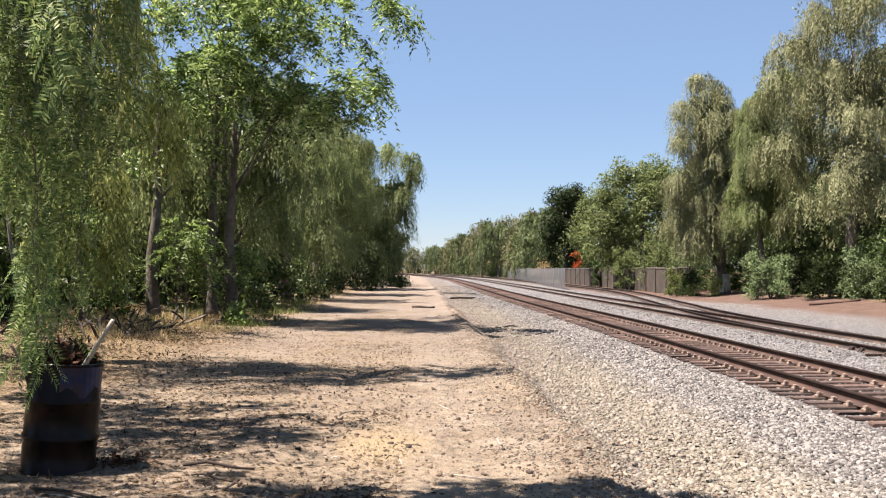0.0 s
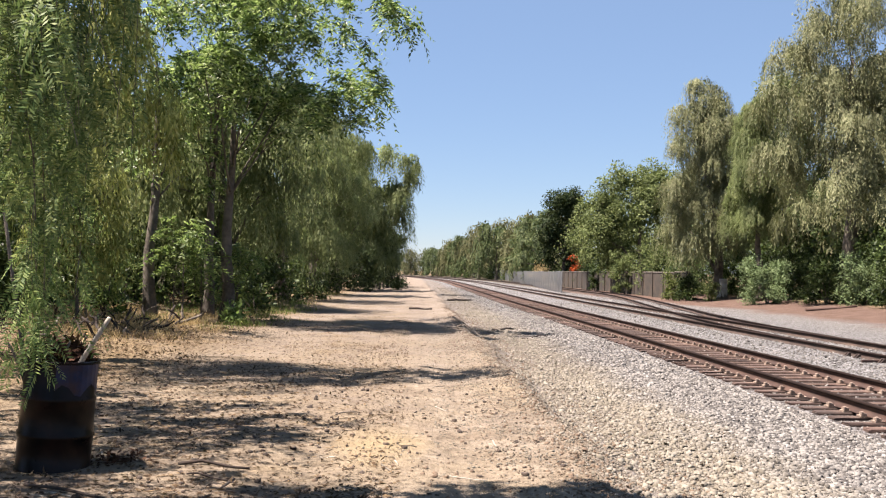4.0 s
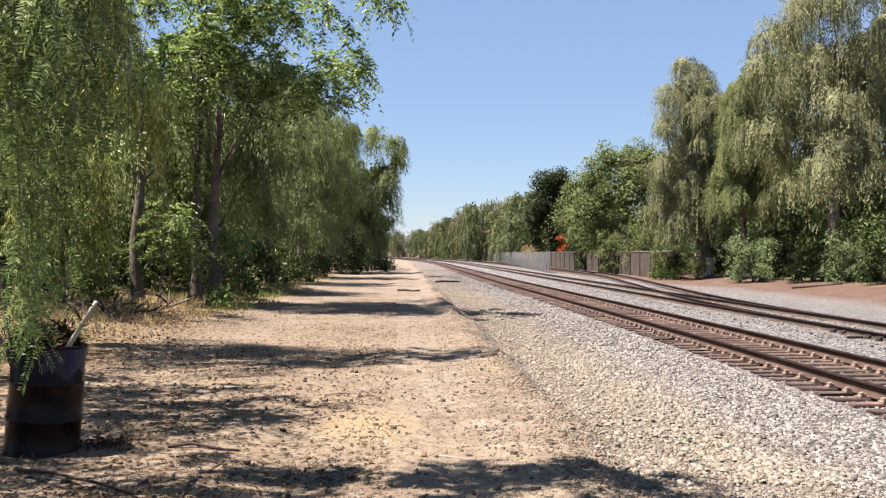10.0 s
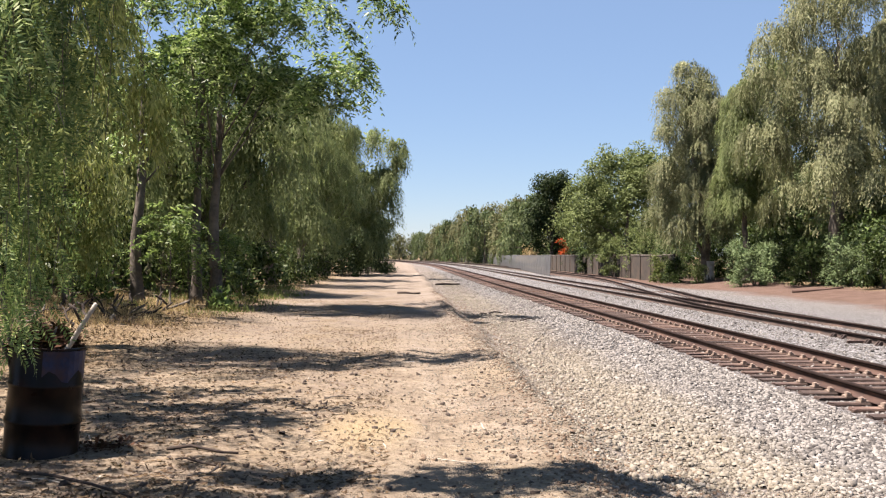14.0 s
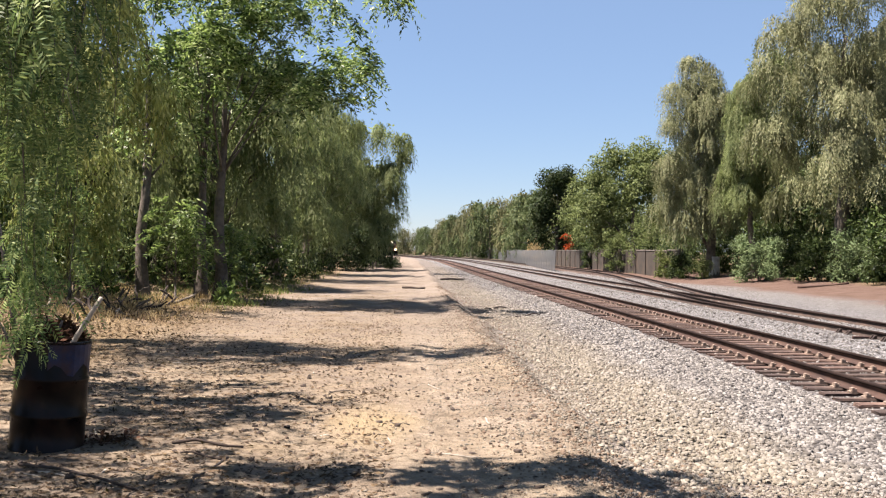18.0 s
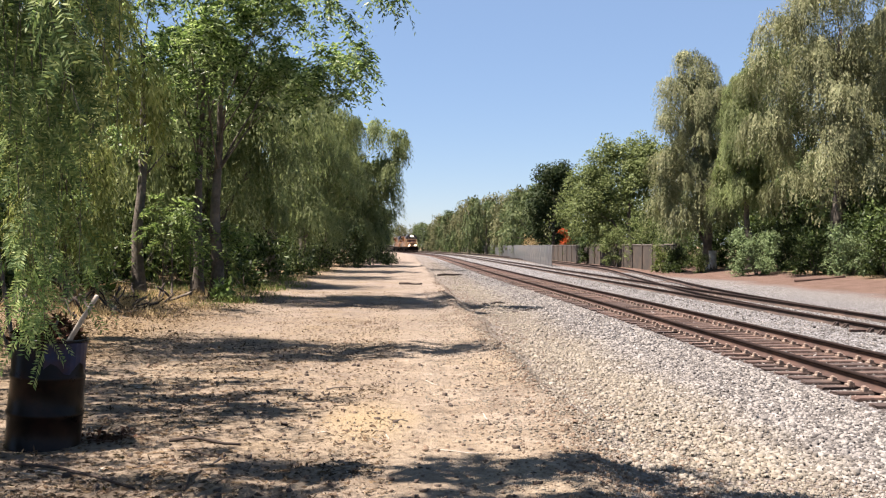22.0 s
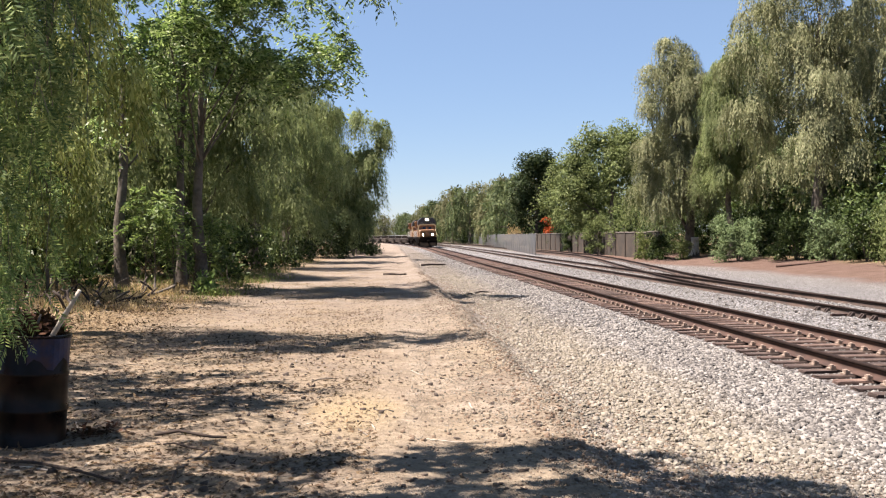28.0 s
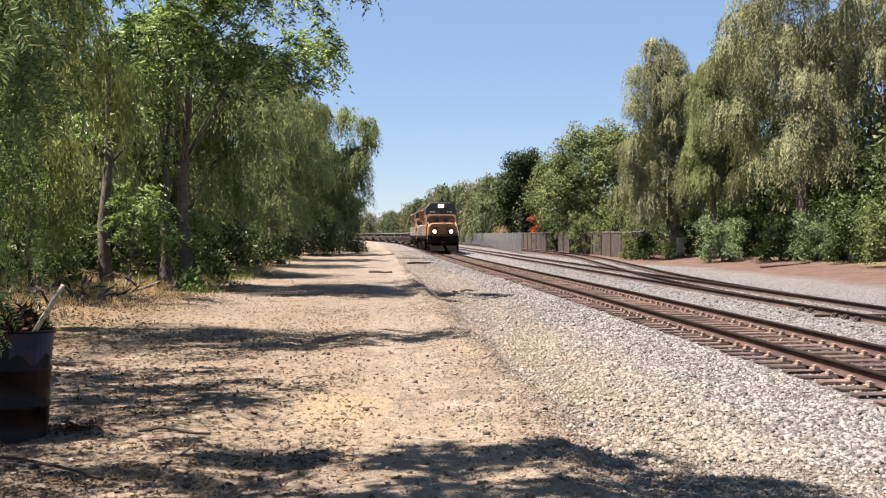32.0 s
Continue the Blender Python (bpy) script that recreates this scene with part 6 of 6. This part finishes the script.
        for k in range(4):
            box(bm, sx * 0.85 - 0.24 + k * 0.13, sx * 0.85 - 0.15 + k * 0.13, L - 3.495, L - 3.490, 3.9, 4.0)
        part("number_bars", bm, WHITE_BAR, nb, "white bars")
        # ditch lamp on its bracket
        bm = bmesh.new()
        tube(bm, ((sx * 0.80, L - 1.35, 2.0), (sx * 0.80, L - 1.0, 2.0)), (0.18, 0.20), 14)
        box(bm, sx * 0.80 - 0.04, sx * 0.80 + 0.04, L - 1.3, L - 1.1, 1.55, 1.9)
        dl = part("ditch_light", bm, BLACK, lo)
        bm = bmesh.new()
        tube(bm, ((sx * 0.80, L - 0.998, 2.0), (sx * 0.80, L - 0.96, 2.0)), (0.14, 0.12), 14)
        part("lens", bm, LAMP, dl, "lit lamp")
    bm = bmesh.new()
    box(bm, -0.42, 0.42, L - 3.9, L - 3.42, 4.30, 4.72, 0.04)
    hl = part("headlight", bm, GREY_PAINT, lo)
    for sx in (-1, 1):
        bm = bmesh.new()
        tube(bm, ((sx * 0.12, L - 3.42, 4.51), (sx * 0.12, L - 3.38 + 0.002 * sx, 4.51)), (0.15, 0.13), 14)
        part("lens", bm, LAMP, hl, "lit lamp")
    # front end
    bm = bmesh.new()
    box(bm, -1.5, 1.5, L - 1.5, L - 0.85, 1.15, 1.62, 0.04)
    part("front_platform", bm, BLACK, lo)
    bm = bmesh.new()
    prism(bm, ((-1.5, 0.14), (1.5, 0.14), (1.5, 1.2), (-1.5, 1.2)), L - 0.95, L - 0.80, "y", bevel=0.03)
    prism(bm, ((L - 0.82, 0.12), (L - 0.35, 0.12), (L - 0.82, 0.8)), -1.3, 1.3, "x", bevel=0.02)
    part("plough", bm, BLACK, lo)
    bm = bmesh.new()
    box(bm, -0.12, 0.12, L - 0.9, L + 0.15, 0.78, 1.0, 0.03)
    box(bm, -0.2, 0.2, L + 0.0, L + 0.25, 0.70, 1.06, 0.05)
    part("coupler", bm, BLACK, lo)
    for sx in (-1, 1):
        for k in range(4):
            bm = bmesh.new()
            box(bm, sx * 1.28 - 0.24, sx * 1.28 + 0.24, L - 1.55 + 0.12 * k, L - 1.25 + 0.12 * k, 1.25 - 0.28 * k, 1.28 - 0.28 * k)
            part("step", bm, WHITE_BAR if k else BLACK, lo)
        for k in range(12):
            bm = bmesh.new()
            yy = -L + 1.0 + k * 1.45
            tube(bm, ((sx * 1.48, yy, 1.6), (sx * 1.48, yy, 2.65)), (0.02, 0.02), 6)
            part("stanchion", bm, WHITE_BAR, lo)
        bm = bmesh.new()
        tube(bm, ((sx * 1.48, -L + 1.0, 2.65), (sx * 1.48, -L + 1.0 + 11 * 1.45, 2.65)), (0.02, 0.02), 6)
        part("handrail", bm, WHITE_BAR, lo)
        bm = bmesh.new()
        tube(bm, ((sx * 1.48, L - 0.9, 1.3), (sx * 1.48, L - 0.9, 2.0), (sx * 1.34, L - 1.4, 2.62), (sx * 1.34, L - 3.2, 2.9)), (0.03,) * 4, 6)
        part("handrail", bm, TRIM, lo, "pale yellow handrail")
    bm = bmesh.new()
    prism(bm, ((-1.45, 0.95), (-1.3, 0.35), (1.3, 0.35), (1.45, 0.95)), -2.6, 2.6, "y", bevel=0.08)
    part("fuel_tank", bm, BLACK, lo)
    bm = bmesh.new()
    for k in (-0.2, 0, 0.2):
        tube(bm, ((k, L - 5.4, 4.85), (k, L - 4.9 + 0.1 * abs(k), 4.85)), (0.03, 0.09), 8)
    box(bm, -0.3, 0.3, L - 5.5, L - 5.4, 4.70, 4.9)
    part("horn", bm, BLACK, lo)
    bogie(lo, L - 5.2, 3, 1.85)
    bogie(lo, -L + 4.6, 3, 1.85)
    return lo


def well_wagon(m, label):
    """An empty container wagon: raised ends over the bogies, and a low well between its side sills."""
    H = 10.6
    w = thing("flat_wagon", m, label, "wagon", "empty wagons")
    for sy in (-1, 1):
        bm = bmesh.new()
        box(bm, -1.35, 1.35, sy * 8.9 - 1.7, sy * 8.9 + 1.5, 1.02, 1.32, 0.03)
        box(bm, -0.35, 0.35, sy * 8.9 - 1.6, sy * 8.9 + 1.6, 0.8, 1.02)
        part("end_platform", bm, WAGON, w)
        bm = bmesh.new()
        prism(bm, ((-1.4, 0.5), (1.4, 0.5), (1.4, 1.75), (1.1, 1.95), (-1.1, 1.95), (-1.4, 1.75)), sy * 7.25 - 0.12, sy * 7.25 + 0.12, "y", bevel=0.02)
        part("bulkhead", bm, WAGON, w)
        bm = bmesh.new()
        tube(bm, ((-1.2, sy * 10.3, 1.3), (-1.2, sy * 10.3, 2.0), (1.2, sy * 10.3, 2.0), (1.2, sy * 10.3, 1.3)), (0.03,) * 4, 6)
        part("grab_rail", bm, WHITE_BAR, w)
        bm = bmesh.new()
        box(bm, -0.11, 0.11, sy * 10.9 - 0.55, sy * 10.9 + 0.45, 0.78, 0.98, 0.02)
        part("coupler", bm, BLACK, w)
        bogie(w, sy * 8.9, 2, 1.75)
    for sx in (-1, 1):
        bm = bmesh.new()
        prism(bm, ((sx * 1.32, 0.42), (sx * 1.5, 0.42), (sx * 1.5, 1.30), (sx * 1.42, 1.36), (sx * 1.32, 1.30)), -7.3, 7.3, "y", bevel=0.015)
        part("side_sill", bm, WAGON, w)
        for k in range(9):
            bm = bmesh.new()
            box(bm, sx * 1.5, sx * 1.57, -6.4 + k * 1.6 - 0.06, -6.4 + k * 1.6 + 0.06, 0.42, 1.30, 0.01)
            part("stake", bm, WAGON, w)
    bm = bmesh.new()
    for k in range(8):
        box(bm, -1.33, 1.33, -6.8 + k * 1.94 - 0.2, -6.8 + k * 1.94 + 0.2, 0.40, 0.52)
    part("well_floor", bm, WAGON, w)
    return w


TRAIN = []
first = locomotive(pose(0, 0, 0), "orange-yellow diesel locomotive with lit headlights and dark roof")
TRAIN.append((first, 11.2))
TRAIN.append((copy_thing(first, pose(0, 0, 0)), 11.2 + 23.0))
tagged(TRAIN[1][0], "orange-yellow diesel locomotive coupled behind the leading one")
for o in TRAIN[1][0].children_recursive:
    if o.name.startswith("lens"):
        o.data = o.data.copy()
        o.data.materials[0] = GLASS_DARK
        o["label"] = "unlit lamp"
wagon = well_wagon(pose(0, 0, 0), "empty low brown container wagon")
for i in range(11):
    TRAIN.append((wagon if i == 0 else copy_thing(wagon, pose(0, 0, 0)), 46.0 + 11.0 + 22.2 * i))

SPEED, FRONT_END = 16.7, 91.0


def train_pose(t, back):
    s = FRONT_END + SPEED * (32.0 - t) + back
    p, th = on_line(s, main_path(s))
    return Matrix.Translation((p.x, p.y, RAIL_Z)) @ pose(0, 0, 0, 0, 0, math.degrees(th) + 180)


def motions():
    """The train comes along the main line at an even speed."""
    for ob, back in TRAIN:
        walk(ob, [(t, train_pose(t, back)) for t in range(0, 33, 2)])
    wind = random.Random(61)                             # gusts that rock the boughs
    for o, hook, swing in SWAYING:
        a, b, w = wind.uniform(0, 6.28), wind.uniform(0, 6.28), wind.uniform(1.5, 2.2)
        up, down = pose(*hook), pose(*hook).inverted()
        rows = []
        for k in range(65):
            t = k * 0.5
            gust = 0.55 + 0.45 * math.sin(0.62 * t + 0.4)
            rows.append((t, up @ pose(0, 0, 0, swing * 0.6 * gust * math.sin(w * t + a), swing * gust * (0.4 * math.sin(0.47 * t + 0.8) + 0.6 * math.sin(w * t + b)), 0) @ down))
        walk(o, rows)
    turn = math.degrees(SPEED / 0.53) / FPS              # the leading engine's wheels roll along
    for o in first.children_recursive:
        if o.name.startswith("wheelset"):
            hub = o.matrix_basis.translation.copy()
            walk(o, [(k / FPS, pose(*hub, -turn * k)) for k in range(0, 32 * FPS + 1)])


motions()
